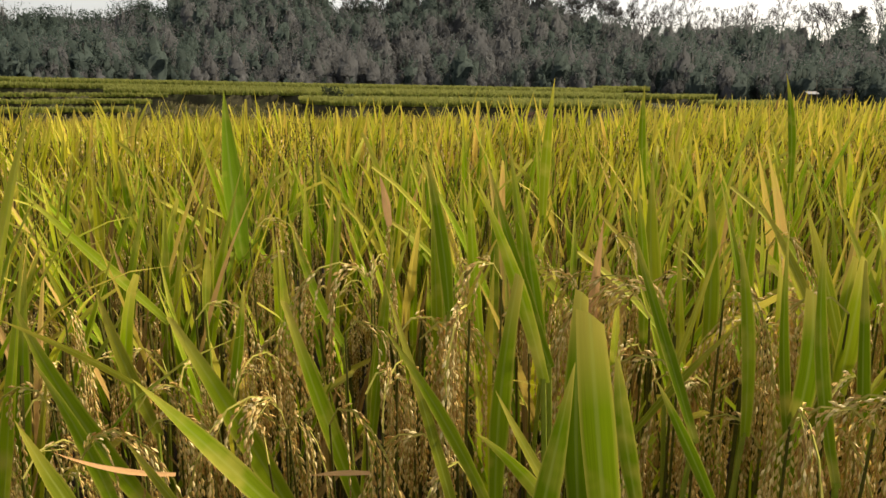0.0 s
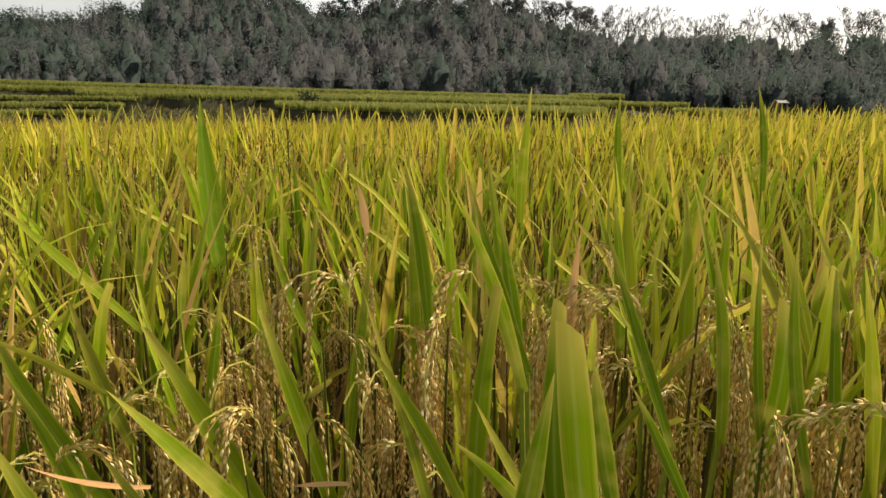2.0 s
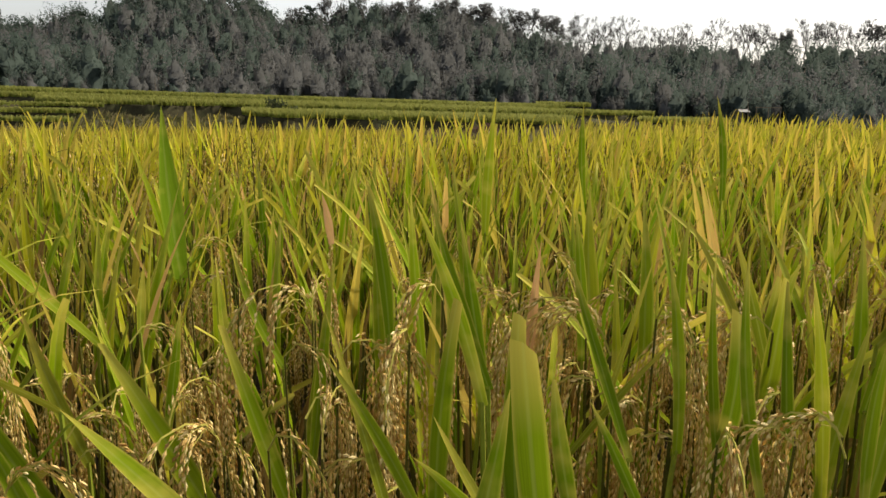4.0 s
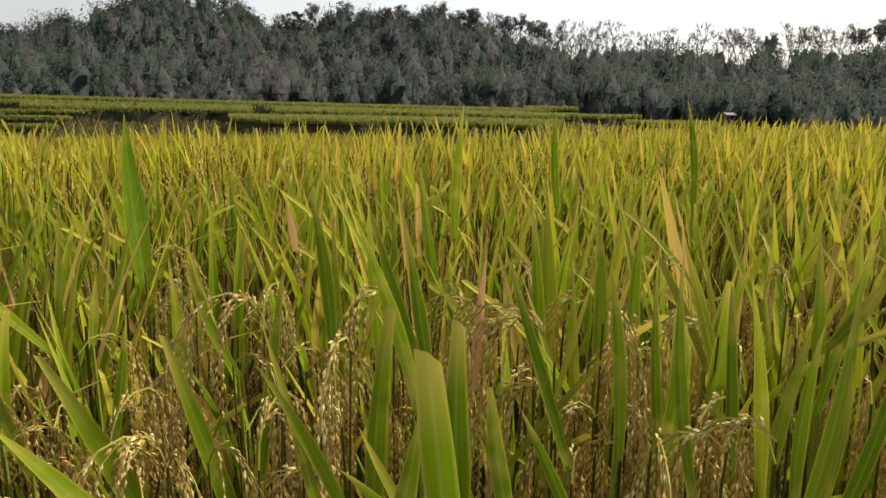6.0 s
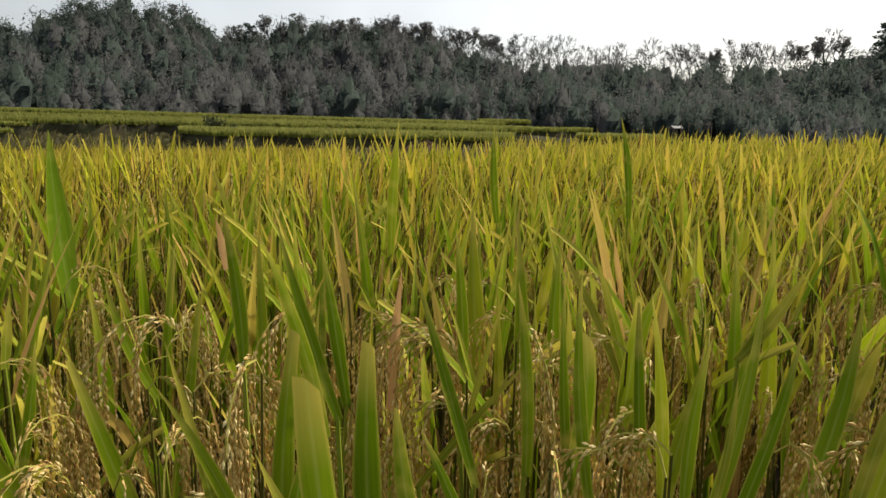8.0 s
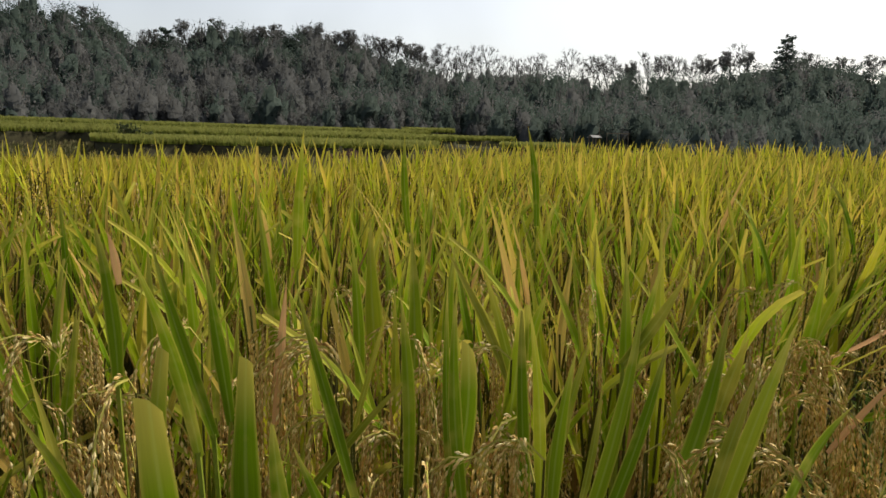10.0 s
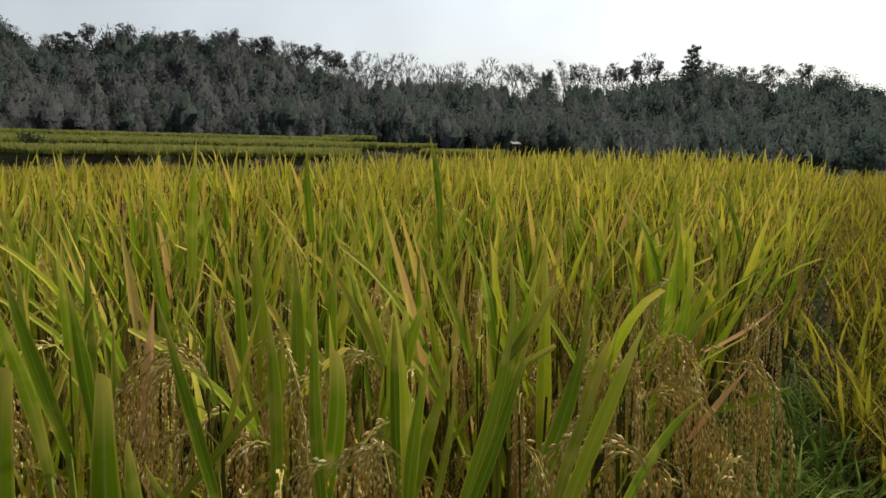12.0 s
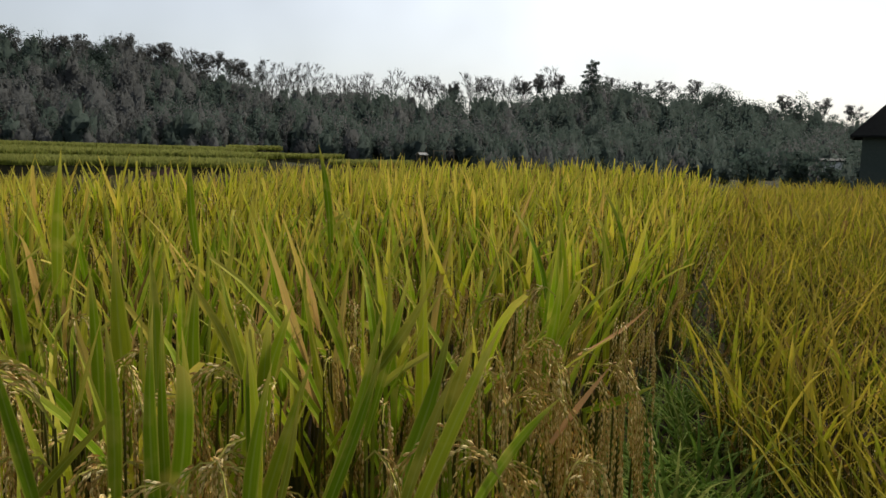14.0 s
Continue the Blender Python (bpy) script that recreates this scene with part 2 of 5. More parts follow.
# ---- mesh tools: a shape is (points, quads, uv, material slots) ----
rng = np.random.default_rng(7)


def join_shapes(shapes):
    v, q, u, s, k = [], [], [], [], 0
    for a in shapes:
        v.append(a[0]), q.append(a[1] + k), u.append(a[2]), s.append(a[3])
        k += len(a[0])
    return np.concatenate(v), np.concatenate(q), np.concatenate(u), np.concatenate(s)


def moved(shape, m3, at):
    return shape[0] @ np.asarray(m3).T + np.asarray(at), shape[1], shape[2], shape[3]


def slot(shape, k):
    return shape[0], shape[1], shape[2], np.full(len(shape[1]), k, np.int32)


def spin(angle, scale=1.0, tall=None, lean=(0.0, 0.0)):
    """Turn about z, scale, and shear the top sideways."""
    c, s = math.cos(angle) * scale, math.sin(angle) * scale
    h = scale if tall is None else tall
    return np.array(((c, -s, lean[0]), (s, c, lean[1]), (0, 0, h)))


def scatter(shapes, picks, mats, places):
    """Copies of shapes (picked by number), turned by mats (n,3,3), moved to places (n,3), joined into one shape."""
    out = []
    for k, sh in enumerate(shapes):
        sel = np.flatnonzero(picks == k)
        if not len(sel):
            continue
        n, m = len(sel), len(sh[0])
        v = np.einsum("nij,mj->nmi", mats[sel], sh[0]) + places[sel][:, None]
        q = sh[1][None] + (np.arange(n) * m)[:, None, None]
        out.append((v.reshape(-1, 3), q.reshape(-1, 4), np.tile(sh[2], (n, 1)), np.tile(sh[3], n)))
    return join_shapes(out)


def to_mesh(name, shape, mats, smooth=False, leafy=False):
    v, q, u, s = shape
    me = bpy.data.meshes.new(name)
    me.vertices.add(len(v))
    me.vertices.foreach_set("co", np.ascontiguousarray(v, np.float32).ravel())
    me.loops.add(q.size)
    me.loops.foreach_set("vertex_index", np.ascontiguousarray(q, np.int32).ravel())
    me.polygons.add(len(q))
    me.polygons.foreach_set("loop_start", np.arange(0, q.size, 4, dtype=np.int32))
    me.polygons.foreach_set("material_index", np.ascontiguousarray(s, np.int32))
    me.polygons.foreach_set("use_smooth", np.full(len(q), smooth))
    uv = me.uv_layers.new(name="UVMap")
    uv.data.foreach_set("uv", np.ascontiguousarray(u[q.ravel()], np.float32).ravel())
    for m in mats:
        me.materials.append(m)
    me.update(calc_edges=True)
    me.validate()
    if leafy:
        # leaf normals forced upright to even out light and shade; hearts keep some roundness
        nrm = np.tile((0.0, 0.0, 1.0), (len(v), 1))
        own = np.zeros(len(v) * 3, np.float32)
        me.vertices.foreach_get("normal", own)
        solid = u[:, 1] < 0.3
        nrm[solid] = own.reshape(-1, 3)[solid] * 0.3 + (0.0, 0.0, 0.7)
        nrm /= np.linalg.norm(nrm, axis=1)[:, None] + 1e-9
        me.normals_split_custom_set_from_vertices(nrm)
    return me


def ribbon(p0, d0, length, width, droop=0.3, n=6, fold=0.25, cut=0.0, side=None, base=0.6, twist=0.0, wave=0.0):
    """A leaf blade from p0 along d0 that bends over by droop (radians along its length); cut: width left at a broken tip."""
    p, d = np.array(p0, float), np.array(d0, float)
    d /= np.linalg.norm(d)
    out = np.array((d[0], d[1], 0.0))
    if np.linalg.norm(out) < 1e-3:
        out = np.array((1.0, 0.2, 0))
    out /= np.linalg.norm(out)
    w0 = np.cross(d, (0, 0, 1.0)) if side is None else np.array(side, float)
    if np.linalg.norm(w0) < 1e-3:
        w0 = np.array((1.0, 0, 0))
    w0 = w0 - d * (w0 @ d)
    w0 /= np.linalg.norm(w0)
    v, u = [], []
    for i in range(n + 1):
        t = i / n
        wd = base + (1 - base) * min(1, t / 0.3)
        if t > 0.35:
            e = (t - 0.35) / 0.65
            wd *= max(1 - e ** 1.15, 0.02) if not cut else 1 - (1 - cut) * e ** 1.3
        h = width * wd / 2
        nrm = np.cross(w0, d)
        tw = twist * t
        w = w0 * math.cos(tw) + nrm * math.sin(tw)
        nn = np.cross(w, d)
        mid = p + w0 * wave * math.sin(t * 7.0)
        lift = nn * fold * h
        slant = d * (h * 0.9 if cut and i == n else 0)
        v += [mid - w * h + lift, mid + slant * 0.4, mid + w * h + lift - slant]
        u += [(0, t), (0.5, t), (1, t)]
        step = droop / n * (0.4 + 1.2 * t)
        axis = np.cross(d, (0, 0, -1.0))
        if np.linalg.norm(axis) > 1e-3:
            axis /= np.linalg.norm(axis)
            d = d * math.cos(step) + np.cross(axis, d) * math.sin(step)
            w0 = w0 - d * (w0 @ d)
            w0 /= np.linalg.norm(w0)
        p = p + d * length / n
    q = []
    for i in range(n):
        a = 3 * i
        q += [(a, a + 1, a + 4, a + 3), (a + 1, a + 2, a + 5, a + 4)]
    return np.array(v), np.array(q), np.array(u, float), np.zeros(len(q), np.int32)


def tube(path, radii, sides=4):
    path = np.asarray(path, float)
    v, u, q = [], [], []
    for i, p in enumerate(path):
        d = path[min(i + 1, len(path) - 1)] - path[max(i - 1, 0)]
        d /= max(np.linalg.norm(d), 1e-9)
        a = np.cross(d, (0.31, 0.95, 0.1))
        a /= max(np.linalg.norm(a), 1e-9)
        b = np.cross(d, a)
        for k in range(sides):
            f = 2 * math.pi * k / sides
            v.append(p + (a * math.cos(f) + b * math.sin(f)) * radii[i])
            u.append((k / sides, i / max(len(path) - 1, 1)))
    for i in range(len(path) - 1):
        for k in range(sides):
            a, b = i * sides + k, i * sides + (k + 1) % sides
            q.append((a, b, b + sides, a + sides))
    return np.array(v), np.array(q), np.array(u), np.zeros(len(q), np.int32)


def spikelet(p, d, length, width):
    """One husked grain: a pointed, flattened ellipse of four kites."""
    d = np.array(d, float)
    d /= np.linalg.norm(d)
    a = np.cross(d, (0.37, 0.61, 0.7))
    a /= np.linalg.norm(a)
    b = np.cross(d, a)
    c = p + d * length * 0.45
    h = width / 2
    v = np.array([p, c + a * h, c + b * h * 0.7, c - a * h, c - b * h * 0.7, p + d * length])
    q = np.array([(0, 1, 5, 2), (0, 2, 5, 3), (0, 3, 5, 4), (0, 4, 5, 1)])
    return v, q, np.tile((0.5, 0.5), (6, 1)), np.zeros(4, np.int32)


def bend(d, down, r):
    d = d + np.array((0, 0, -down)) + r
    return d / np.linalg.norm(d)


def panicle_shape(r, length=0.2, branches=10, per=12, grain=0.0082, droop=1.0, fine=True, spread=0.3, reach=(0.45, 0.7)):
    """A hanging rice panicle: arched rachis, long side branches hanging close together, grains on both sides. Slot 0 grain, slot 1 stalk. Leans to +x."""
    parts = []
    d, p = np.array((0.25, 0, 0.97)), np.zeros(3)
    pts, dirs = [p], [d]
    n = 10
    for i in range(n):
        d = bend(d, 0.55 * droop, r.normal(0, 0.05, 3))
        p = p + d * length / n
        pts.append(p), dirs.append(d)
    parts.append(slot(tube(pts if fine else pts[::2], np.linspace(0.001, 0.0005, len(pts if fine else pts[::2])), 3), 1))
    for k in range(branches):
        i = 1 + int(k * (n - 2) / branches)
        p, d = pts[i], dirs[i]
        sd = r.normal(0, 1, 3)
        sd -= d * (sd @ d)
        sd /= np.linalg.norm(sd)
        d = d + spread * r.uniform(0.5, 1.5) * sd
        d /= np.linalg.norm(d)
        bl = length * r.uniform(*reach)
        bp = [p]
        for j in range(per):
            d = bend(d, 8.0 * droop / per, r.normal(0, 0.025, 3))
            p = p + d * bl / per
            bp.append(p)
            out = np.cross(d, sd) * (1 if j % 2 else -1)
            g = d + out * 0.2 + r.normal(0, 0.06, 3)
            parts.append(spikelet(p + out * grain * 0.12, g, grain * r.uniform(0.85, 1.12), grain * r.uniform(0.34, 0.42)))
        if fine:
            parts.append(slot(tube(bp[:-1:4] + [bp[-1]], [0.0004] * (len(bp[:-1:4]) + 1), 3), 1))
    return join_shapes(parts)


# ---- ground ----
def part(name, me, parent, m=None, label=""):
    ob = new(name, me)
    ob.parent = parent
    if m is not None:
        ob.matrix_basis = m
    return tagged(ob, label)


def thing(name, label, category, m=None, group="", kind=""):
    ob = new(name)
    ob.empty_display_size = 0.1
    if m is not None:
        ob.matrix_basis = m
    return tagged(ob, label, category, group, kind)


def lerp(x, pts):
    return np.interp(x, [p[0] for p in pts], [p[1] for p in pts])


# tree tops of the wooded ridge: azimuth to the right, elevation (degrees)
SKYLINE = ((-70, 3.0), (-40, 3.8), (-31, 4.7), (-24, 5.5), (-20.3, 5.7), (-18.5, 7.3), (-16.4, 8.0), (-12.5, 7.8), (-9.5, 7.3), (-8.2, 6.5), (-6, 6.4), (-1, 7.2), (4, 7.2), (9, 6.4), (16, 5.4),
           (24, 5.0), (30, 4.8), (36, 5.1), (40, 5.8), (44, 5.1), (49, 4.8), (55, 3.5), (60, 2.8), (70, 2.5), (100, 3.0))
FOOT, RIDGE = 106.0, 165.0
EYE = 1.06


def hill_top(az):
    """Height of the ridge's ground under its trees."""
    a = np.where(az > 180, az - 360, az)
    return EYE + RIDGE * np.tan(np.radians(lerp(a, SKYLINE) + 0.55)) - 9.0


def foot_level(az):
    return lerp(az, ((-60, 2.0), (-30, 1.8), (0, 0.5), (15, 0.2), (25, -1.0), (60, -1.2)))


def ground_z(r, az):
    """Level of the land at r metres from the first camera, az degrees to the right."""
    a = np.where(az > 180, az - 360, az)
    front = np.clip(1 - np.abs(a - 10) / 75, 0, 1) > 0
    e = np.clip((a - 1) / 14, 0, 1)
    near = lerp(r - 4.6 * e * np.clip(r / 5, 0, 1), ((0, 0.0), (5.2, 0.0), (6.2, -0.36), (21.2, -0.32), (23, -1.3), (40, -1.4)))
    foot = foot_level(a)
    z = np.where(r < 40, near, near + (foot - near) * np.clip((r - 40) / (FOOT - 40), 0, 1))
    rise = np.clip((r - FOOT) / (RIDGE - FOOT), 0, 1)
    rise = rise * rise * (3 - 2 * rise)
    z = z + (hill_top(a) - foot) * rise * front
    back = np.clip((r - RIDGE) / 120, 0, 1)
    z = z - back * 9 * front
    far = np.exp(-((a - 20) / 6.5) ** 2) * np.clip((r - 220) / 90, 0, 1) * np.clip((520 - r) / 200, 0, 1)
    return z + far * 21


def xy(r, az):
    return r * math.sin(math.radians(az)), r * math.cos(math.radians(az))


def build_ground():
    rings = np.concatenate(([0.01], np.linspace(0.6, 6.6, 13), np.linspace(7.5, 40, 24), np.linspace(43, 106, 22), np.linspace(109, 175, 24), np.geomspace(185, 4000, 22)))
    azs = np.concatenate((np.arange(-75, 95, 1.5), np.arange(95, 285, 7.5)))
    r, a = np.meshgrid(rings, azs, indexing="ij")
    z = ground_z(r, a)
    g = np.random.default_rng(3)
    z = z + g.normal(0, 1, z.shape) * np.where(r < 16, 0.012, np.where(r < 40, 0.035, np.where(r < 100, 0.1, 0.35)))
    v = np.stack((r * np.sin(np.radians(a)), r * np.cos(np.radians(a)), z), -1).reshape(-1, 3)
    n, k = len(rings), len(azs)
    i, j = np.meshgrid(np.arange(n - 1), np.arange(k), indexing="ij")
    j2 = (j + 1) % k
    q = np.stack((i * k + j, i * k + j2, (i + 1) * k + j2, (i + 1) * k + j), -1).reshape(-1, 4)
    rr = r[:-1].reshape(-1)
    s = np.where(rr < 21.5, 0, np.where(rr < 104, 1, 2)).astype(np.int32)
    me = to_mesh("ground", (v, q, v[:, :2] * 0.1, s), [M_SOIL, M_BANK, M_HILL], smooth=True)
    tagged(new("ground", me), "dark paddy soil rising to a wooded brown hillside", "ground", kind="structure")


build_ground()


# ---- terraces ----
def terrace_bank(name, a0, a1, rf, rb, z0, z1, low):
    """An earth terrace: curved front wall, flat top falling from z0 to z1 along its length, ragged lip."""
    g = np.random.default_rng(int(rf * 10 + a0 + 100))
    azs = np.linspace(a0, a1, max(int((a1 - a0) * 2), 8))
    ends = np.clip(np.minimum(azs - a0, a1 - azs) / 2.5, 0.0, 1) ** 0.5
    rows = []
    for k, (f, up) in enumerate(((-1.0, 0.0), (-0.35, 0.62), (0.0, 1.0), (0.8, 0.97))):
        r = rf + f + g.normal(0, 0.15, len(azs)) + (1 - ends) * (rb - rf) * 0.5 + 0.8 * np.sin(azs * 0.9 + rf)
        z = low + (np.interp(azs, (a0, a1), (z0, z1)) - low) * up + g.normal(0, 0.05, len(azs))
        rows.append(np.stack((r * np.sin(np.radians(azs)), r * np.cos(np.radians(azs)), z), -1))
    r = rb - (1 - ends) * (rb - rf) * 0.5
    z = np.interp(azs, (a0, a1), (z0, z1))
    rows.append(np.stack((r * np.sin(np.radians(azs)), r * np.cos(np.radians(azs)), z), -1))
    rows.append(rows[-1] - (0, 0, 1.5))
    v = np.concatenate(rows)
    n, k = len(rows), len(azs)
    i, j = np.meshgrid(np.arange(n - 1), np.arange(k - 1), indexing="ij")
    q = np.stack((i * k + j, i * k + j + 1, (i + 1) * k + j + 1, (i + 1) * k + j), -1).reshape(-1, 4)
    me = to_mesh(name, (v, q, v[:, :2], np.zeros(len(q), np.int32)), [M_BANK], smooth=True)
    return tagged(new(name, me), "earth bank of a rice terrace with weedy brown face", "terrace", "terraces", "structure")


def tuft(r, blades, high, wide, spread):
    out = []
    for _ in range(blades):
        f = r.uniform(0, 6.28)
        h = high * r.uniform(0.75, 1.1)
        b = np.array((math.cos(f), math.sin(f), 0)) * spread * r.uniform(0.1, 1)
        tip = b * 1.8 + (0, 0, h)
        w = np.array((-math.sin(f + 1), math.cos(f + 1), 0)) * wide / 2
        m = (b * 1.1 + (0, 0, h * 0.6))
        out.append((np.array([b - w, b + w, m + w * 0.8, m - w * 0.8, tip + w * 0.1, tip - w * 0.1]),
                    np.array([(0, 1, 2, 3), (3, 2, 4, 5)]), np.array([(0, 0), (1, 0), (1, 0.6), (0, 0.6), (0.6, 1), (0.4, 1)]), np.zeros(2, np.int32)))
    return join_shapes(out)


def terrace_crop(a0, a1, rf, rb, z0, z1, density, high=0.85):
    g = np.random.default_rng(int(rf * 7 + a0 + 300))
    kinds = [tuft(g, 4, high, 0.15, 0.22) for _ in range(6)]
    n = int(math.radians(a1 - a0) * (rb * rb - rf * rf) / 2 * density)
    az = g.uniform(a0, a1, n)
    ends = np.clip(np.minimum(az - a0, a1 - az) / 2.5, 0.0, 1) ** 0.5
    lo = rf - 0.25 + (1 - ends) * (rb - rf) * 0.5 + 0.8 * np.sin(az * 0.9 + rf)
    hi = rb - 0.4 - (1 - ends) * (rb - rf) * 0.5
    u = g.uniform(0, 1, n)
    u = np.where(g.uniform(0, 1, n) < 0.35, u * 0.12, u)
    r = lo + (hi - lo) * u
    z = np.interp(az, (a0, a1), (z0, z1)) - 0.05
    at = np.stack((r * np.sin(np.radians(az)), r * np.cos(np.radians(az)), z), -1)
    turn, size = g.uniform(0, 6.28, n), g.uniform(0.85, 1.12, n) * np.where(u < 0.06, g.uniform(0.5, 1.0, n), 1.0)
    c, s = np.cos(turn) * size, np.sin(turn) * size
    m = np.zeros((n, 3, 3))
    m[:, 0, 0], m[:, 0, 1], m[:, 1, 0], m[:, 1, 1], m[:, 2, 2] = c, -s, s, c, size
    me = to_mesh("terrace_rice", scatter(kinds, g.integers(0, 6, n), m, at), [M_TERRACE])
    tagged(new("terrace_rice", me), "green-yellow rice growing on a hillside terrace", "rice crop", "terrace crops", "stuff")


TERRACES = ((-40, 14, 84, 104, 2.05, 0.6, 7), (-40, 12, 76, 85, 1.45, 0.3, 6), (11.8, 15.8, 92, 100, 0.95, 0.9, 6), (-25, 16, 64, 77, 0.75, 0.15, 7), (14.4, 20.6, 84, 93, 0.05, 0.0, 6),
            (19.6, 26, 70, 80, -0.45, -0.5, 6), (-11, 14.5, 50, 65, 0.05, -0.25, 9), (-40, -21, 61, 62.6, 0.6, 0.5, 12), (-40, -22, 56, 57.6, 0.2, 0.1, 12), (-40, -23, 51, 52.6, -0.25, -0.35, 12))
for a0, a1, rf, rb, z0, z1, dens in TERRACES:
    terrace_bank("terrace", a0, a1, rf, rb, z0, z1, -1.5)
    terrace_crop(a0, a1, rf, rb, z0, z1, dens * 1.3, 0.35 if rb - rf < 4 else 0.55)


def valley_weeds():
    """Rank dark growth on the low ground and on the terrace faces."""
    g = np.random.default_rng(17)
    n = 10000
    az = g.uniform(-42, 45, n)
    r = np.where(g.uniform(0, 1, n) < 0.4, g.uniform(22.5, 32, n), g.uniform(30, np.where(az < -11, 66, np.where(az > 13, 69, 49)), n))
    k = 2200
    az[:k], r[:k] = g.uniform(0, 24, k), g.uniform(10, 27, k)
    at = np.stack((r * np.sin(np.radians(az)), r * np.cos(np.radians(az)), ground_z(r, az) - 0.05), -1)
    kinds = [tuft(g, 4, 0.5, 0.16, 0.4) for _ in range(5)]
    s = g.uniform(0.5, 1.3, n)
    m = np.zeros((n, 3, 3))
    m[:, 0, 0] = m[:, 1, 1] = m[:, 2, 2] = s
    me = to_mesh("valley_weeds", scatter(kinds, g.integers(0, 5, n), m, at), [M_RANK])
    tagged(new("valley_weeds", me), "dark brownish weeds on the low bank between paddies", "weeds", kind="stuff")


valley_weeds()

# ---- trees ----
def limb(r, p, d, length, rad, depth, out, ends, spread, sides=4, up=0.12):
    pts, p = [p], np.array(p, float)
    for _ in range(3):
        d = d + r.normal(0, 0.12, 3) + (0, 0, up)
        d /= np.linalg.norm(d)
        p = p + d * length / 3
        pts.append(p)
    out.append(tube(pts, np.linspace(rad, rad * 0.6, 4), sides if depth > 1 else 3))
    if depth == 0:
        ends.append((p, d))
        return
    for k in range(3 if depth > 1 else 4):
        s = r.normal(0, 1, 3)
        s -= d * (s @ d)
        s /= np.linalg.norm(s)
        nd = d + s * spread * r.uniform(0.6, 1.2)
        at = pts[r.integers(2, 4)]
        limb(r, at, nd / np.linalg.norm(nd), length * r.uniform(0.55, 0.8), rad * 0.55, depth - 1, out, ends, spread, sides, up)


def clump(r, at, size, n, leaf, heart=None, wide=0.5):
    """A loose clump of leaf sprays round a point, turned outwards from the heart of the crown."""
    c = r.normal(0, 1, (n, 3))
    c = c / np.linalg.norm(c, axis=1)[:, None] * (r.uniform(0.2, 1, n) ** 0.5)[:, None] * np.array((1, 1, 0.7)) * size + at
    out = c - (np.array(at) if heart is None else np.array(heart))
    out = out / (np.linalg.norm(out, axis=1)[:, None] + 1e-6) + r.normal(0, 0.3, (n, 3))
    out /= np.linalg.norm(out, axis=1)[:, None]
    a = r.normal(0, 1, (n, 3))
    a -= out * (a * out).sum(1)[:, None]
    a /= np.linalg.norm(a, axis=1)[:, None]
    b = np.cross(out, a)
    s = leaf * r.uniform(0.6, 1.3, n)[:, None]
    v = np.stack((c - a * s, c - b * s * wide, c + a * s, c + b * s * wide), 1).reshape(-1, 3)
    q = np.arange(4 * n).reshape(n, 4)
    return v, q, np.tile((0.5, 0.5), (4 * n, 1)), np.zeros(n, np.int32)


def make_tree(seed, high, style):
    """(wood, crown) of a tree. bare: leafless twigs; sparse: few leaves; round: full crown; tiered: flat layers."""
    r = np.random.default_rng(seed)
    wood, ends = [], []
    if style in ("bare", "sparse"):
        lo = high * r.uniform(0.35, 0.5)
        trunk = [np.array((0, 0, -0.5))]
        for k in range(4):
            trunk.append(np.array((r.normal(0, 0.12), r.normal(0, 0.12), lo * (k + 1) / 4)))
        wood.append(tube(trunk, np.linspace(0.16, 0.1, 5), 5))
        for k in range(4):
            f = r.uniform(0, 6.28)
            d = np.array((math.cos(f) * 0.45, math.sin(f) * 0.45, 1.0))
            limb(r, trunk[-1 - (k % 2)], d / np.linalg.norm(d), high * 0.24, 0.07, 2, wood, ends, 0.7)
        crown = [clump(r, p + d * 0.15, 0.5, 5 if style == "bare" else 16, 0.16) for p, d in ends]
        for p, d in ends:
            for _ in range(3):
                e = d + r.normal(0, 0.5, 3)
                wood.append(tube([p - d * 0.5, p + e * 0.5], [0.022, 0.01], 3))
    elif style == "tiered":
        wood.append(tube([(0, 0, -0.5), (0.1, 0, high * 0.5), (0, 0.1, high)], (0.2, 0.13, 0.03), 5))
        crown = []
        for k in range(6):
            z = high * (0.4 + 0.6 * k / 5.5)
            w = high * 0.26 * (1.1 - k / 7)
            for j in range(6):
                f = j * 1.05 + k * 0.5 + r.uniform(-0.2, 0.2)
                v = r.uniform(0.55, 1.25)
                e = np.array((math.cos(f) * w * v, math.sin(f) * w * v, z + r.normal(0, 0.55)))
                wood.append(tube([(0, 0, z - 0.3), e], [0.05, 0.02], 3))
                for u in (0.5, 0.8, 1.0):
                    crown.append(clump(r, np.array((0, 0, z)) * (1 - u) + e * u, 0.55, 16, 0.2))
    else:
        lo = high * 0.3
        wood.append(tube([(0, 0, -0.5), (0.1, 0, lo * 0.6), (0, 0.1, lo)], (0.22, 0.18, 0.14), 5))
        for k in range(5):
            f = k * 1.26 + r.uniform(-0.3, 0.3)
            d = np.array((math.cos(f) * 0.7, math.sin(f) * 0.7, 0.8))
            limb(r, np.array((0, 0.1, lo * r.uniform(0.8, 1))), d / np.linalg.norm(d), high * 0.2, 0.09, 1, wood, ends, 0.8)
        crown = []
        rad = high * 0.36
        for k in range(46):
            c = r.normal(0, 1, 3)
            c = c / np.linalg.norm(c) * r.uniform(0.5, 1.0)
            c = np.array((c[0] * rad, c[1] * rad, high * 0.57 + c[2] * high * 0.37))
            crown.append(clump(r, c, high * r.uniform(0.08, 0.14), 34, 0.2, (0, 0, high * 0.5)))
    return join_shapes(wood), join_shapes(crown)


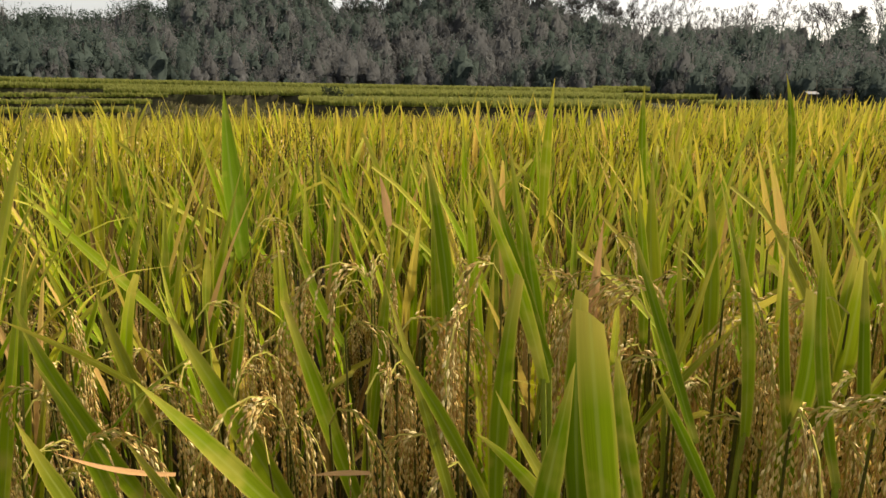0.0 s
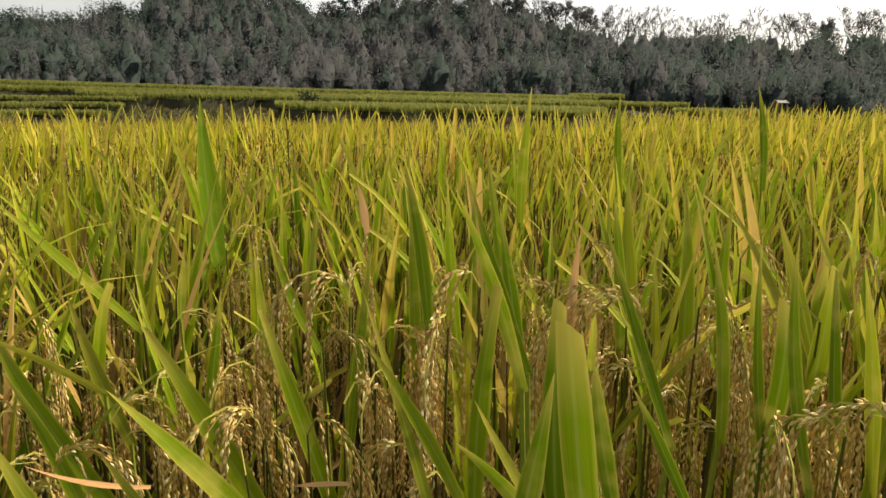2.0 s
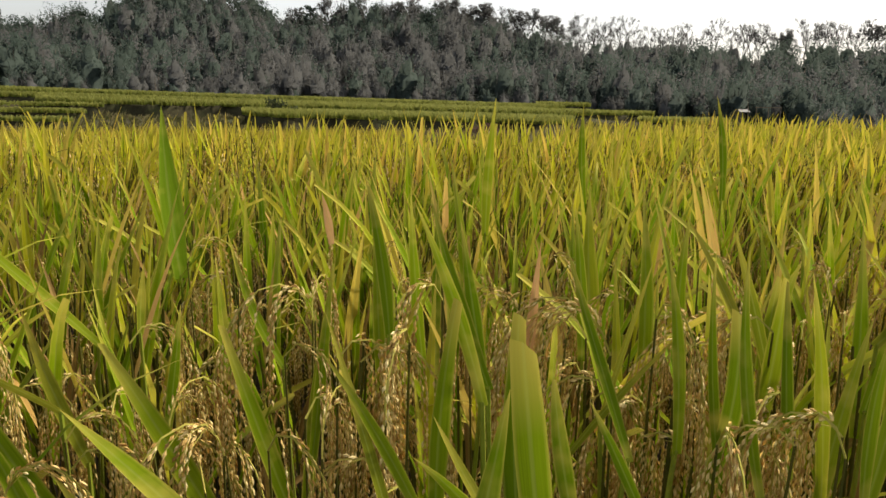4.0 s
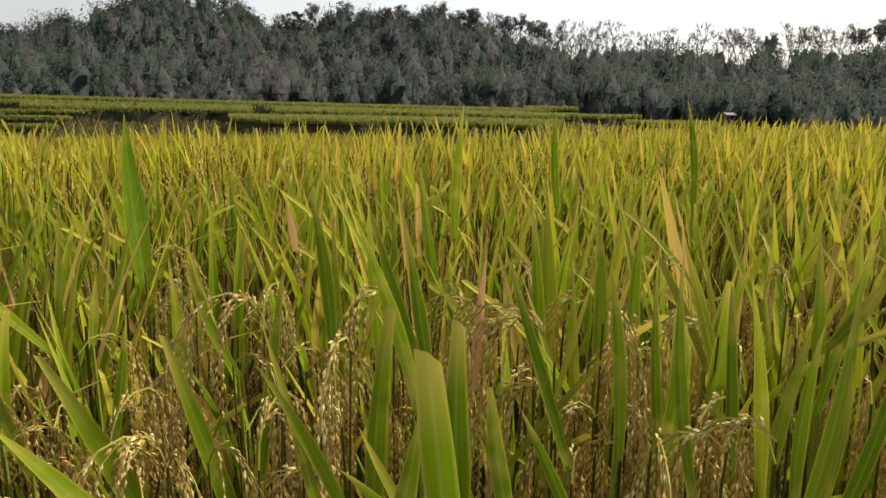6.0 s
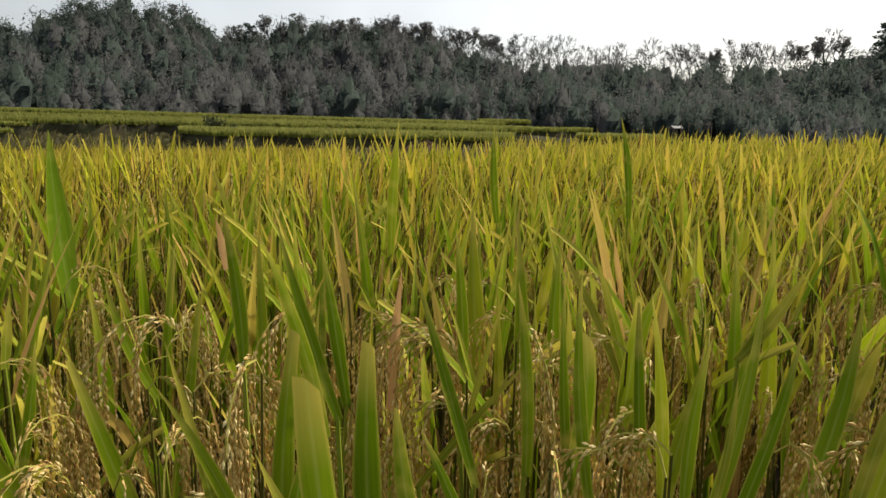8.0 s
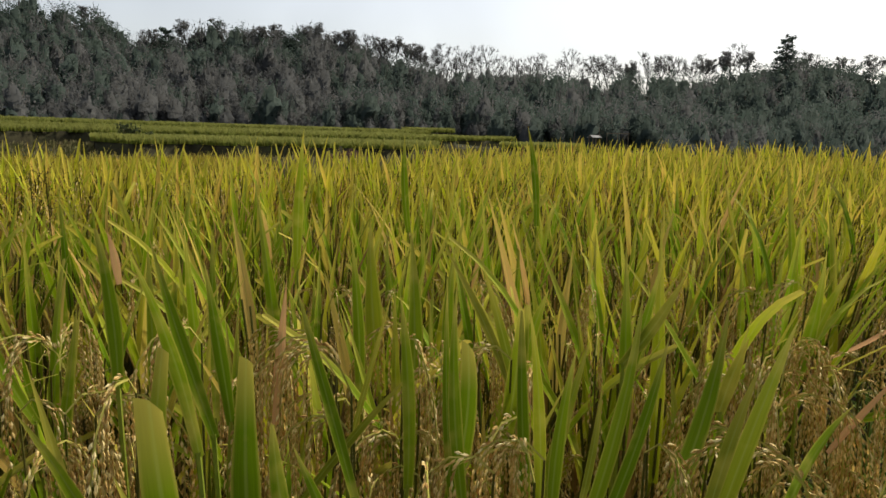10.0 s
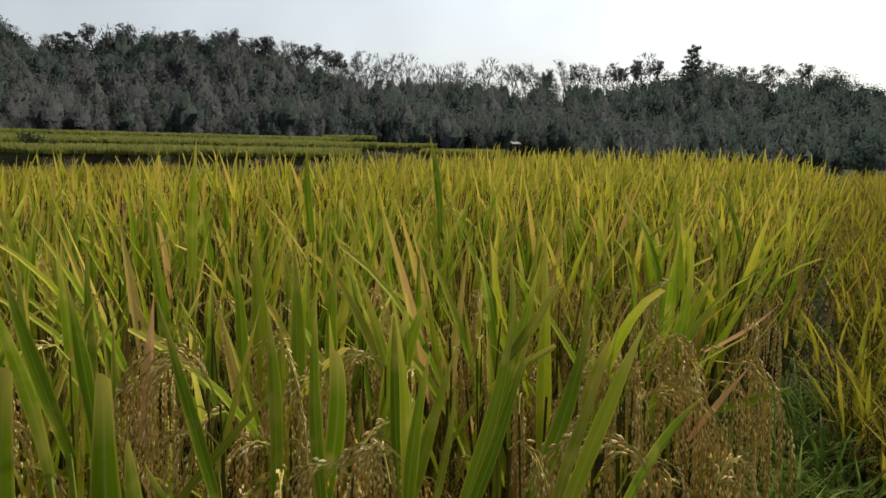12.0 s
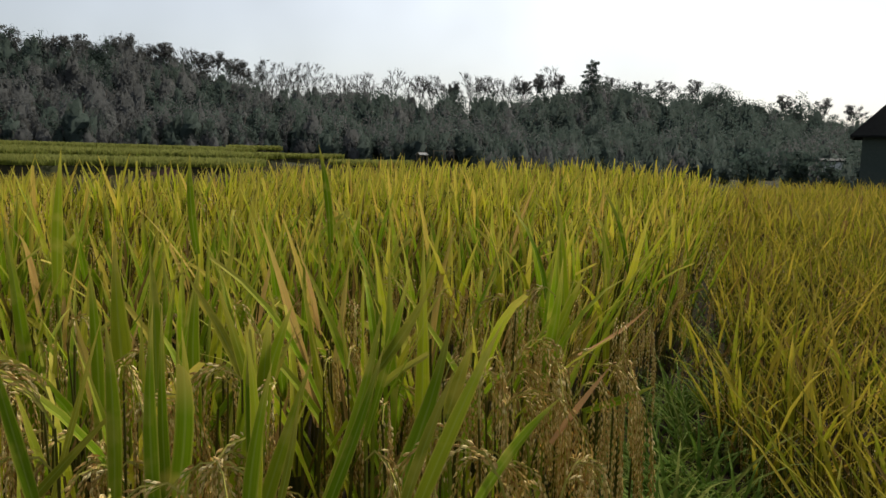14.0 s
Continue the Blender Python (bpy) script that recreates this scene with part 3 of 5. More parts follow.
TREE_STYLES = (("bare", 10.5), ("bare", 9.0), ("sparse", 9.5), ("sparse", 8.5), ("round", 8.5), ("round", 7.5), ("tiered", 9.0), ("round", 9.5))
TREES = [make_tree(40 + k, h, s) for k, (s, h) in enumerate(TREE_STYLES)]
TREE_LABEL = {"bare": "thin grey leafless tree on the ridge", "sparse": "tall thin tree with a sparse brownish crown",
              "round": "dark green leafy tree with a rounded crown", "tiered": "dark tree with branches in flat tiers"}
tree_first = {}


def plant_tree(k, az, r, size, turn, sink=0.0):
    style = TREE_STYLES[k][0]
    x, y = xy(r, az)
    m = Matrix.Translation((x, y, float(ground_z(np.array(r), np.array(az))) - sink)) @ Matrix.Rotation(turn, 4, "Z") @ Matrix.Scale(size, 4)
    if k in tree_first:
        ob = copy_thing(tree_first[k], Matrix.Identity(4))
        ob.matrix_basis = m
        return ob
    ob = thing("tree", TREE_LABEL[style], "tree", m, "trees on the ridge")
    wood, crown = TREES[k]
    part("trunk", to_mesh("trunk", wood, [M_BARK if style in ("round", "tiered") else M_TWIG]), ob)
    part("crown", to_mesh("crown", crown, [M_HAZY_CROWN if style in ("round", "tiered") else M_HAZY_DRYCROWN], True, True), ob)
    tree_first[k] = ob
    return ob


def plant_skyline():
    g = np.random.default_rng(21)
    # (from, to, spacing in degrees, kinds)
    for a0, a1, step, kinds in ((-36, -25, 0.9, (4, 5, 7)), (-25, -12, 0.9, (4, 7, 5, 7)), (-12, -5, 1.1, (4, 7, 2, 5)), (-5, 8, 0.42, (2, 3, 2, 4)),
                                (8, 17, 0.5, (0, 1, 2, 0)), (17, 27, 0.9, (0, 1, 0)), (27, 38, 0.6, (0, 1, 2, 0)), (38, 48, 0.9, (2, 4, 3, 5)), (48, 64, 1.0, (4, 5, 7, 2))):
        a = a0
        while a < a1:
            k = int(g.choice(kinds))
            plant_tree(k, a, RIDGE + g.uniform(-4, 4), g.uniform(0.85, 1.15), g.uniform(0, 6.28), 0.4)
            a += step * g.uniform(0.7, 1.4)
    # trees that stand out of the ridge line
    for k, a, size in ((4, 29.4, 0.95), (6, -5.9, 1.0), (6, 40.0, 1.15), (7, 49.0, 0.95), (5, 36.0, 1.0), (5, 44.0, 0.95), (7, -17.5, 1.1), (4, -10.4, 1.1)):
        plant_tree(k, a, RIDGE - 5, size, a, 0.4)


def brush(r, at, size, n):
    """Fine upward twigs with withered leaves, a spray to each."""
    o = r.normal(0, 1, (n, 3))
    o /= np.linalg.norm(o, axis=1)[:, None]
    c = o * size * (r.uniform(0.05, 1, n) ** 0.5)[:, None] + at
    a = o * 0.35 + r.normal(0, 0.3, (n, 3)) + np.array((0, 0, 0.9))
    a /= np.linalg.norm(a, axis=1)[:, None]
    b = np.cross(a, r.normal(0, 1, (n, 3)))
    b /= np.linalg.norm(b, axis=1)[:, None]
    h, w = r.uniform(0.5, 0.95, (n, 1)), r.uniform(0.04, 0.065, (n, 1))
    v = np.stack((c - a * h, c - b * w, c + a * h, c + b * w), 1).reshape(-1, 3)
    return v, np.arange(4 * n).reshape(n, 4), np.tile((0.5, 0.5), (4 * n, 1)), np.zeros(n, np.int32)


def bush(r, high, dry):
    """Scrub or a young tree leafy to the ground: forked stems and uneven clumps of leaf sprays."""
    out = []
    for k in range(2):
        f = k * 2.9 + r.uniform(-0.4, 0.4)
        e = np.array((math.cos(f), math.sin(f), 0)) * high * 0.16
        out.append(slot(tube((np.array((0, 0, -0.6)), e * 0.5 + (0, 0, high * 0.45), e + (0, 0, high * 0.8)), (0.08, 0.05, 0.02), 3), 0))
    lean = r.normal(0, 0.06, 2)
    # solid heart, added to close the black shaded gaps between sprays
    n, m = 10, 8
    a, b = np.meshgrid(np.arange(n) / n * 2 * math.pi, np.linspace(0.06, 0.97, m) * math.pi)
    k = 1 + r.normal(0, 0.24, a.shape)
    heart = np.stack((np.cos(a) * np.sin(b) * 0.2 * k * high, np.sin(a) * np.sin(b) * 0.2 * k * high, high * (0.4 - 0.38 * np.cos(b) * k)), -1)
    heart[..., 0] += lean[0] * heart[..., 2]
    heart[..., 1] += lean[1] * heart[..., 2]
    q = [(i * n + j, i * n + (j + 1) % n, (i + 1) * n + (j + 1) % n, (i + 1) * n + j) for i in range(m - 1) for j in range(n)]
    out.append((heart.reshape(-1, 3), np.array(q), np.full((n * m, 2), 0.25), np.full(len(q), 3, np.int32)))
    for k in range(14):
        z = high * (0.06 + 0.92 * k / 13)
        w = high * 0.31 * (1.05 - 0.8 * abs(z / high - 0.45))
        f = k * 2.4 + r.uniform(-0.5, 0.5)
        c = np.array((math.cos(f) * w * r.uniform(0.3, 1) + lean[0] * z, math.sin(f) * w * r.uniform(0.3, 1) + lean[1] * z, z))
        s = high * r.uniform(0.14, 0.2)
        if dry:
            out.append(slot(brush(r, c, s * 1.3, 3), 1))
            out.append(slot(clump(r, c, s * 1.3, 14, 0.18, (0, 0, high * 0.4), 0.75), 1))
        else:
            out.append(slot(brush(r, c, s * 1.2, 2), 1))
            out.append(slot(clump(r, c, s * 1.25, 13, 0.18, (0, 0, high * 0.4), 0.8), 1))
    return join_shapes(out)


def plant_woods():
    """The crowded growth of the slope, beyond counting."""
    g = np.random.default_rng(22)
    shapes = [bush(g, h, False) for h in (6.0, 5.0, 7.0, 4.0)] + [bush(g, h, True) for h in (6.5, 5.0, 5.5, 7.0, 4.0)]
    for k in range(4, 9):
        s = shapes[k]
        shapes[k] = (s[0], s[1], s[2], np.where(s[3] == 0, 0, s[3] + 1).astype(np.int32))
    n = 1650
    az = g.uniform(-41, 67, n)
    r = FOOT - 2 + (RIDGE - 3 - FOOT) * g.uniform(0, 1, n) ** 0.85
    lush = np.interp(az, (-41, -27, -20, -13, 2, 10, 30, 38, 67), (0.9, 0.85, 0.6, 0.25, 0.22, 0.6, 0.65, 0.85, 0.9))
    lush = np.where((r > 146) & (az < 4), np.maximum(lush, 0.75), lush)
    pick = np.where(g.uniform(0, 1, n) < lush, g.integers(0, 4, n), g.integers(4, 9, n))
    z = ground_z(r, az) - 0.4
    at = np.stack((r * np.sin(np.radians(az)), r * np.cos(np.radians(az)), z), -1)
    size, turn = g.uniform(0.7, 1.15, n) * np.where((r > RIDGE - 16) & (az > 8), 0.9, 1.0), g.uniform(0, 6.28, n)
    # scrub that comes down to the fields
    k = 330
    a2, r2 = g.uniform(19, 68, k), g.uniform(58, FOOT, k)
    r2 = np.where((a2 > 18) & (a2 < 31.5), g.uniform(93, FOOT, k), r2)
    at = np.concatenate((at, np.stack((r2 * np.sin(np.radians(a2)), r2 * np.cos(np.radians(a2)), ground_z(r2, a2) - 0.3), -1)))
    pick = np.concatenate((pick, np.where(g.uniform(0, 1, k) < 0.8, g.integers(0, 4, k), g.integers(4, 9, k))))
    size, turn = np.concatenate((size, np.interp(r2, (58, 100), (0.35, 0.85)) * g.uniform(0.7, 1.2, k))), np.concatenate((turn, g.uniform(0, 6.28, k)))
    # undergrowth beneath the trees of the ridge
    k = 380
    a2, r2 = g.uniform(-41, 67, k), RIDGE + g.uniform(-5, 3, k)
    at = np.concatenate((at, np.stack((r2 * np.sin(np.radians(a2)), r2 * np.cos(np.radians(a2)), ground_z(r2, a2) - 0.4), -1)))
    pick = np.concatenate((pick, np.where(g.uniform(0, 1, k) < np.where((a2 < -5) | (a2 > 36), 0.7, 0.25), g.integers(0, 4, k), g.integers(4, 9, k))))
    low = np.interp(a2, (-5, 5, 11, 16, 22, 27, 36, 42), (1.25, 1.15, 0.9, 0.65, 0.5, 0.6, 0.7, 0.9))
    size, turn = np.concatenate((size, low * g.uniform(0.8, 1.2, k))), np.concatenate((turn, g.uniform(0, 6.28, k)))
    # low scrub along the foot of the woods
    k = 420
    a2, r2 = g.uniform(-41, 40, k), FOOT + g.uniform(-4, 5, k)
    at = np.concatenate((at, np.stack((r2 * np.sin(np.radians(a2)), r2 * np.cos(np.radians(a2)), ground_z(r2, a2) - 0.3), -1)))
    pick = np.concatenate((pick, np.where(g.uniform(0, 1, k) < 0.4, g.integers(0, 4, k), g.integers(4, 9, k))))
    size, turn = np.concatenate((size, g.uniform(0.3, 0.55, k))), np.concatenate((turn, g.uniform(0, 6.28, k)))
    # far hump behind the ridge
    k = 100
    a2, r2 = g.normal(20, 5, k), g.uniform(270, 320, k)
    at = np.concatenate((at, np.stack((r2 * np.sin(np.radians(a2)), r2 * np.cos(np.radians(a2)), ground_z(r2, a2) - 0.4), -1)))
    pick, size, turn = np.concatenate((pick, g.integers(4, 9, k))), np.concatenate((size, g.uniform(1, 1.4, k))), np.concatenate((turn, g.uniform(0, 6.28, k)))
    c, s = np.cos(turn) * size, np.sin(turn) * size
    m = np.zeros((len(pick), 3, 3))
    m[:, 0, 0], m[:, 0, 1], m[:, 1, 0], m[:, 1, 1], m[:, 2, 2] = c, -s, s, c, size
    me = to_mesh("woodland", scatter(shapes, pick, m, at), [M_BARK, M_HAZY_CROWN, M_HAZY_DRYCROWN, M_CROWN_HEART, M_DRY_HEART], True, True)
    tagged(new("woodland", me), "dense grey-brown and dark green hillside woodland, distance haze mixed into its colours", "woodland", kind="stuff")


plant_skyline()
plant_woods()

# ---- rice: the near bed and the golden field beyond the bund ----
ALONG, ACROSS = np.array((0.75, 0.6614)), np.array((0.6614, -0.75))    # the bund runs ahead to the right


def across(x, y):
    return x * ACROSS[0] + y * ACROSS[1]


def swing(s):
    """The bund bends to the right as it runs on."""
    return 0.055 * max(0.0, s - 1.0)


gr = np.random.default_rng(5)
PANICLES = [panicle_shape(gr, gr.uniform(0.18, 0.23), 13, 24, 0.0076, gr.uniform(0.9, 1.4), True, 0.2) for _ in range(8)]
PANICLES_MID = [panicle_shape(gr, gr.uniform(0.18, 0.22), 8, 16, 0.0086, gr.uniform(0.9, 1.3), True, 0.22) for _ in range(5)]
PANICLES_BED = [panicle_shape(gr, 0.2, 5, 5, 0.0155, gr.uniform(0.7, 1.1), False, 0.4) for _ in range(4)]
PANICLES_FAR = [panicle_shape(gr, 0.22, 3, 4, 0.021, gr.uniform(0.6, 1.0), False, 0.4) for _ in range(3)]


def blade_pool(r, count, n):
    """Unit leaves that rise from the origin and lean to +x."""
    out = []
    for k in range(count):
        lean = r.uniform(0.03, 0.2)
        cut = 0.0 if r.uniform() < 0.88 else r.uniform(0.3, 0.6)
        droop = r.uniform(0.03, 0.3) if k % 9 else r.uniform(0.6, 1.1)
        out.append(ribbon((0, 0, 0), (lean, 0, 1), 0.33 * r.uniform(0.8, 1.1), r.uniform(0.014, 0.022), droop, n, 0.3, cut, twist=r.normal(0, 0.6)))
    return out


BLADES = blade_pool(gr, 20, 6)
BLADES_FAR = [moved(b, np.diag((0.95, 0.95, 0.88)), (0, 0, 0)) for b in blade_pool(gr, 14, 4)]
BLADES_FINE = [ribbon((0, 0, 0), (gr.uniform(0.02, 0.35), 0, 1), gr.uniform(0.2, 0.32), gr.uniform(0.007, 0.013), gr.uniform(0.1, 0.8), 3, 0.3, twist=gr.normal(0, 0.5)) for _ in range(12)]
BLADES_LOW = [moved(b, np.diag((0.85, 0.85, 1.0)), (0, 0, 0)) for b in blade_pool(gr, 6, 2)]


def tillers(r, count, high, spread):
    """Where the stems of one hill stand and how they lean: base, top, heading."""
    out = []
    for k in range(count):
        f = r.uniform(0, 6.28)
        lean = spread * r.uniform(0.2, 1.0)
        base = np.array((math.cos(f), math.sin(f), 0)) * 0.025 * r.uniform(0.3, 1)
        h = high * r.uniform(0.88, 1.08)
        top = base + np.array((math.cos(f) * lean, math.sin(f) * lean, 1)) * h
        out.append((base, top, f + r.normal(0, 0.5)))
    return out


def turn_z(f, tilt=0.0):
    c, s = math.cos(f), math.sin(f)
    a = np.array(((c, -s, 0), (s, c, 0), (0, 0, 1)))
    ct, st = math.cos(tilt), math.sin(tilt)
    return a @ np.array(((ct, 0, st), (0, 1, 0), (-st, 0, ct)))


def hill_layout(r, stems, high, spread, leafy=1.4, eared=0.62, tall=0.05):
    """One rice hill: stems, leaf poses and panicle poses."""
    leaves, ears, culms = [], [], []
    for base, top, f in tillers(r, stems, high, spread):
        culms.append((base, top))
        tilt = math.atan2(math.hypot(*(top - base)[:2]), high)
        long = r.uniform(0.75, 1.08) * (1.2 if r.uniform() < tall else 1.0)
        leaves.append((base + (top - base) * r.uniform(0.76, 0.88), f + r.normal(0, 0.7), tilt * 0.7 + abs(r.normal(0, 0.13)), long, False))
        if r.uniform() < leafy - 1 + 0.35:
            u = r.uniform(0.5, 0.7)
            leaves.append((base + (top - base) * u, f + 2.6, r.uniform(0.05, 0.45), r.uniform(0.9, 1.2), r.uniform() < 0.48))
        if r.uniform() < eared:
            ears.append((base + (top - base) * r.uniform(0.9, 1.0), f + r.normal(0, 0.9), tilt * 0.6 + r.uniform(-0.1, 0.25), r.uniform(0.85, 1.15)))
    return culms, leaves, ears


def hill_shape(r, stems, high, spread, blades, ears_pool, leafy=1.2, eared=0.5, tall=0.035):
    """One hill as a joined shape: slot 0 leaf, 1 grain, 2 stalk, 3 withered leaf."""
    culms, leaves, ears = hill_layout(r, stems, high, spread, leafy, eared, tall)
    out = [slot(tube((b + (t - b) * 0.3, t), (0.0022, 0.0018), 3), 2) for b, t in culms]
    for at, f, tilt, size, dry in leaves:
        out.append(slot(moved(blades[r.integers(len(blades))], turn_z(f, tilt) * size, at), 3 if dry and r.uniform() < 0.4 else 0))
    for at, f, tilt, size in ears:
        p = ears_pool[r.integers(len(ears_pool))]
        p = moved(p, turn_z(f, tilt) * size, at)
        out.append((p[0], p[1], p[2], p[3] + 1))
    return join_shapes(out)


LEAF_MESH = [to_mesh("leaf", b, [M_LEAF]) for b in BLADES]
LEAF_DRY_MESH = [to_mesh("leaf", moved(b, np.diag((0.75, 0.75, 1.0)), (0, 0, 0)), [M_WITHER]) for b in BLADES[:8]]
EAR_MESH = [to_mesh("panicle", p, [M_GRAIN, M_RACHIS]) for p in PANICLES]
EAR_MID_MESH = [to_mesh("panicle", p, [M_GRAIN, M_RACHIS]) for p in PANICLES_MID]


def m4(m3, at):
    m = Matrix.Identity(4)
    for i in range(3):
        for j in range(3):
            m[i][j] = m3[i][j]
        m[i][3] = at[i]
    return m


def rice_plant(r, ears_mesh, stems=9, high=0.715, spread=0.16, leaf_mesh=None, label="", group="rice plants in the near bed", eared=0.5):
    ob = thing("rice_plant", label or "ripening rice plant with upright yellow-green leaves and drooping golden panicles", "rice plant", group=group)
    culms, leaves, ears = hill_layout(r, stems, high, spread, eared=eared)
    st = join_shapes([tube((b, b + (t - b) * 0.5 + r.normal(0, 0.004, 3), t), (0.003, 0.0026, 0.0018), 4) for b, t in culms])
    part("stem_clump", to_mesh("stem_clump", st, [M_SHADED_STALK]), ob)
    pool = leaf_mesh or LEAF_MESH
    for at, f, tilt, size, dry in leaves:
        kinds = LEAF_DRY_MESH if dry else pool
        part("leaf", kinds[r.integers(len(kinds))], ob, m4(turn_z(f, tilt) * size, at), "withered brown lower leaf" if dry else "")
    for at, f, tilt, size in ears:
        part("panicle", ears_mesh[r.integers(len(ears_mesh))], ob, m4(turn_z(f, tilt) * size, at))
    return ob


def in_bed(x, y):
    """Inside the near bed: left of the bund, short of its far edge."""
    s = x * ALONG[0] + y * ALONG[1]
    return across(x, y) < -0.07 + swing(s) and y < 4.6 + 1.0 * max(x, 0.0) and y > -2.6 and x > -6 and x * x + y * y < 94


def clear_of_path(x, y, gap):
    return min(math.hypot(x - cx, y - cy) for cx, cy in ((0.0, 0.0), (0.06, 0.0), (0.12, -0.02), (0.21, -0.06))) > gap


def bed_places(r, step):
    out = []
    for i in range(-40, 80):
        for j in range(-3, 60):
            p = ALONG * i * step - ACROSS * (j * step - 0.02) + r.normal(0, step * 0.16, 2)
            if in_bed(*p) and clear_of_path(*p, 0.72) and (p[1] > -0.4 + 0.75 * max(-p[0], 0) or math.hypot(*p) < 2.6):
                out.append(p)
    return sorted(out, key=lambda p: math.hypot(p[0] - 0.15, p[1] - 0.1))


places = bed_places(gr, 0.185)
front = [p for p in places if p[1] > 0.15 + 0.3 * abs(p[0])]
near = front[:200]
kept = {id(p) for p in near}
rest = [p for p in places if id(p) not in kept]
protos = [rice_plant(gr, EAR_MESH, eared=0.4) for _ in range(6)]
protos_mid = [rice_plant(gr, EAR_MID_MESH) for _ in range(6)]
protos_edge = [rice_plant(gr, EAR_MID_MESH, spread=0.24, label="rice plant leaning over the bund, heavy with golden panicles", eared=1.0) for _ in range(3)]
edge_used = 0
for k, p in enumerate(near):
    pool = protos if k < 60 else protos_mid
    size = gr.uniform(0.92, 1.06)
    m = Matrix.Translation((*p, 0)) @ Matrix.Rotation(gr.uniform(0, 6.28), 4, "Z")
    q = across(*p) - swing(float(np.dot(p, ALONG)))
    if k < 6 or 60 <= k < 66:
        ob = pool[(k - 60 if k >= 60 else k)]
    elif q > -0.3:
        ob = protos_edge[edge_used] if edge_used < 3 else copy_thing(protos_edge[gr.integers(3)], m)
        edge_used += 1
    else:
        ob = copy_thing(pool[gr.integers(6)], m)
    tip = Matrix.Rotation(radians(gr.uniform(2, 11)) * max(0.0, 1 + (q + 0.07) / 0.35), 4, Vector((*ALONG, 0)))
    ob.matrix_basis = Matrix.Translation((*p, 0)) @ tip @ Matrix.Rotation(gr.uniform(0, 6.28), 4, "Z") @ Matrix.Scale(size, 4)

# shorter hills at the edge of the bund
protos_low = [rice_plant(gr, EAR_MESH, stems=8, spread=0.2, label="short leafy rice plant at the edge of the bund", eared=0.15) for _ in range(4)]
foot = []
for k in range(1500):
    p = (gr.uniform(-1.0, 0.6), gr.uniform(-0.7, 0.75))
    if across(*p) < -0.1 and clear_of_path(*p, 0.24) and not clear_of_path(*p, 0.72) and min([math.hypot(p[0] - f[0], p[1] - f[1]) for f in foot] or [1]) > 0.115:
        foot.append(p)
        k = len(foot) - 1
        ob = protos_low[k] if k < 4 else copy_thing(protos_low[gr.integers(4)], Matrix.Identity(4))
        ob.matrix_basis = Matrix.Translation((*p, 0)) @ Matrix.Rotation(gr.uniform(0, 6.28), 4, "Z") @ Matrix.Scale(gr.uniform(0.58, 0.68), 4)


def field(name, places_xyz, shapes, mats, label, category, seed, size=(0.9, 1.08), group="", lean=0.0):
    g = np.random.default_rng(seed)
    n = len(places_xyz)
    s, f = g.uniform(*size, n), g.uniform(0, 6.28, n)
    c, d = np.cos(f) * s, np.sin(f) * s
    m = np.zeros((n, 3, 3))
    m[:, 0, 0], m[:, 0, 1], m[:, 1, 0], m[:, 1, 1], m[:, 2, 2] = c, -d, d, c, s
    m[:, 0, 2] = lean * g.uniform(0.4, 1.6, n)
    me = to_mesh(name, scatter(shapes, g.integers(0, len(shapes), n), m, places_xyz), mats)
    return tagged(new(name, me), label, category, group, "stuff")


MIDS = [hill_shape(gr, 11, 0.785, 0.15, BLADES_FAR, PANICLES_BED, 1.25, 0.35) for _ in range(10)]
far_bed = [p for i, p in enumerate(rest) if math.hypot(*p) >= 5 and i % 5 < 3]
BED_LAST = [hill_shape(gr, 12, 0.8, 0.15, BLADES_FAR, PANICLES_FAR, 1.2, 0.25, 0.0) for _ in range(8)]


def bed_root(p):
    """The hills sit lower towards the edge along the bund."""
    q = across(*p) - swing(float(np.dot(p, ALONG))) + 0.07
    return (*p, 0.01 - 0.16 * max(0.0, 1 + q / 0.7))


field("rice_crop", np.array([bed_root(p) for p in far_bed]), BED_LAST, [M_FIELD, M_GRAIN, M_SHADED_STALK, M_WITHER_FIELD], "dense ripening yellow-green rice at the bed's far end", "rice crop", 36, (0.94, 1.05), lean=0.09)
field("rice_crop", np.array([bed_root(p) for p in rest if math.hypot(*p) < 5]), MIDS, [M_FIELD, M_GRAIN, M_SHADED_STALK, M_WITHER_FIELD], "dense ripening yellow-green rice of the near bed", "rice crop", 31, (0.93, 1.06), lean=0.08)


def golden_places(r, step, r0, r1, ahead=True):
    out = []
    for i in range(-14, int(r1 / step) + 2):
        for j in range(0, int(12 / step)):
            edge = 0.52 - 0.31 * min(max((i * step - 1.5) / 1.1, 0), 1) + swing(i * step)
            p = ALONG * i * step + ACROSS * (edge + j * step) + r.normal(0, step * 0.22, 2)
            if r0 <= math.hypot(*p) < r1 and clear_of_path(*p, 0.45) and (p[1] > -0.15 + 0.25 * p[0]) == ahead:
                out.append((*p, -0.06))
    return np.array(out)


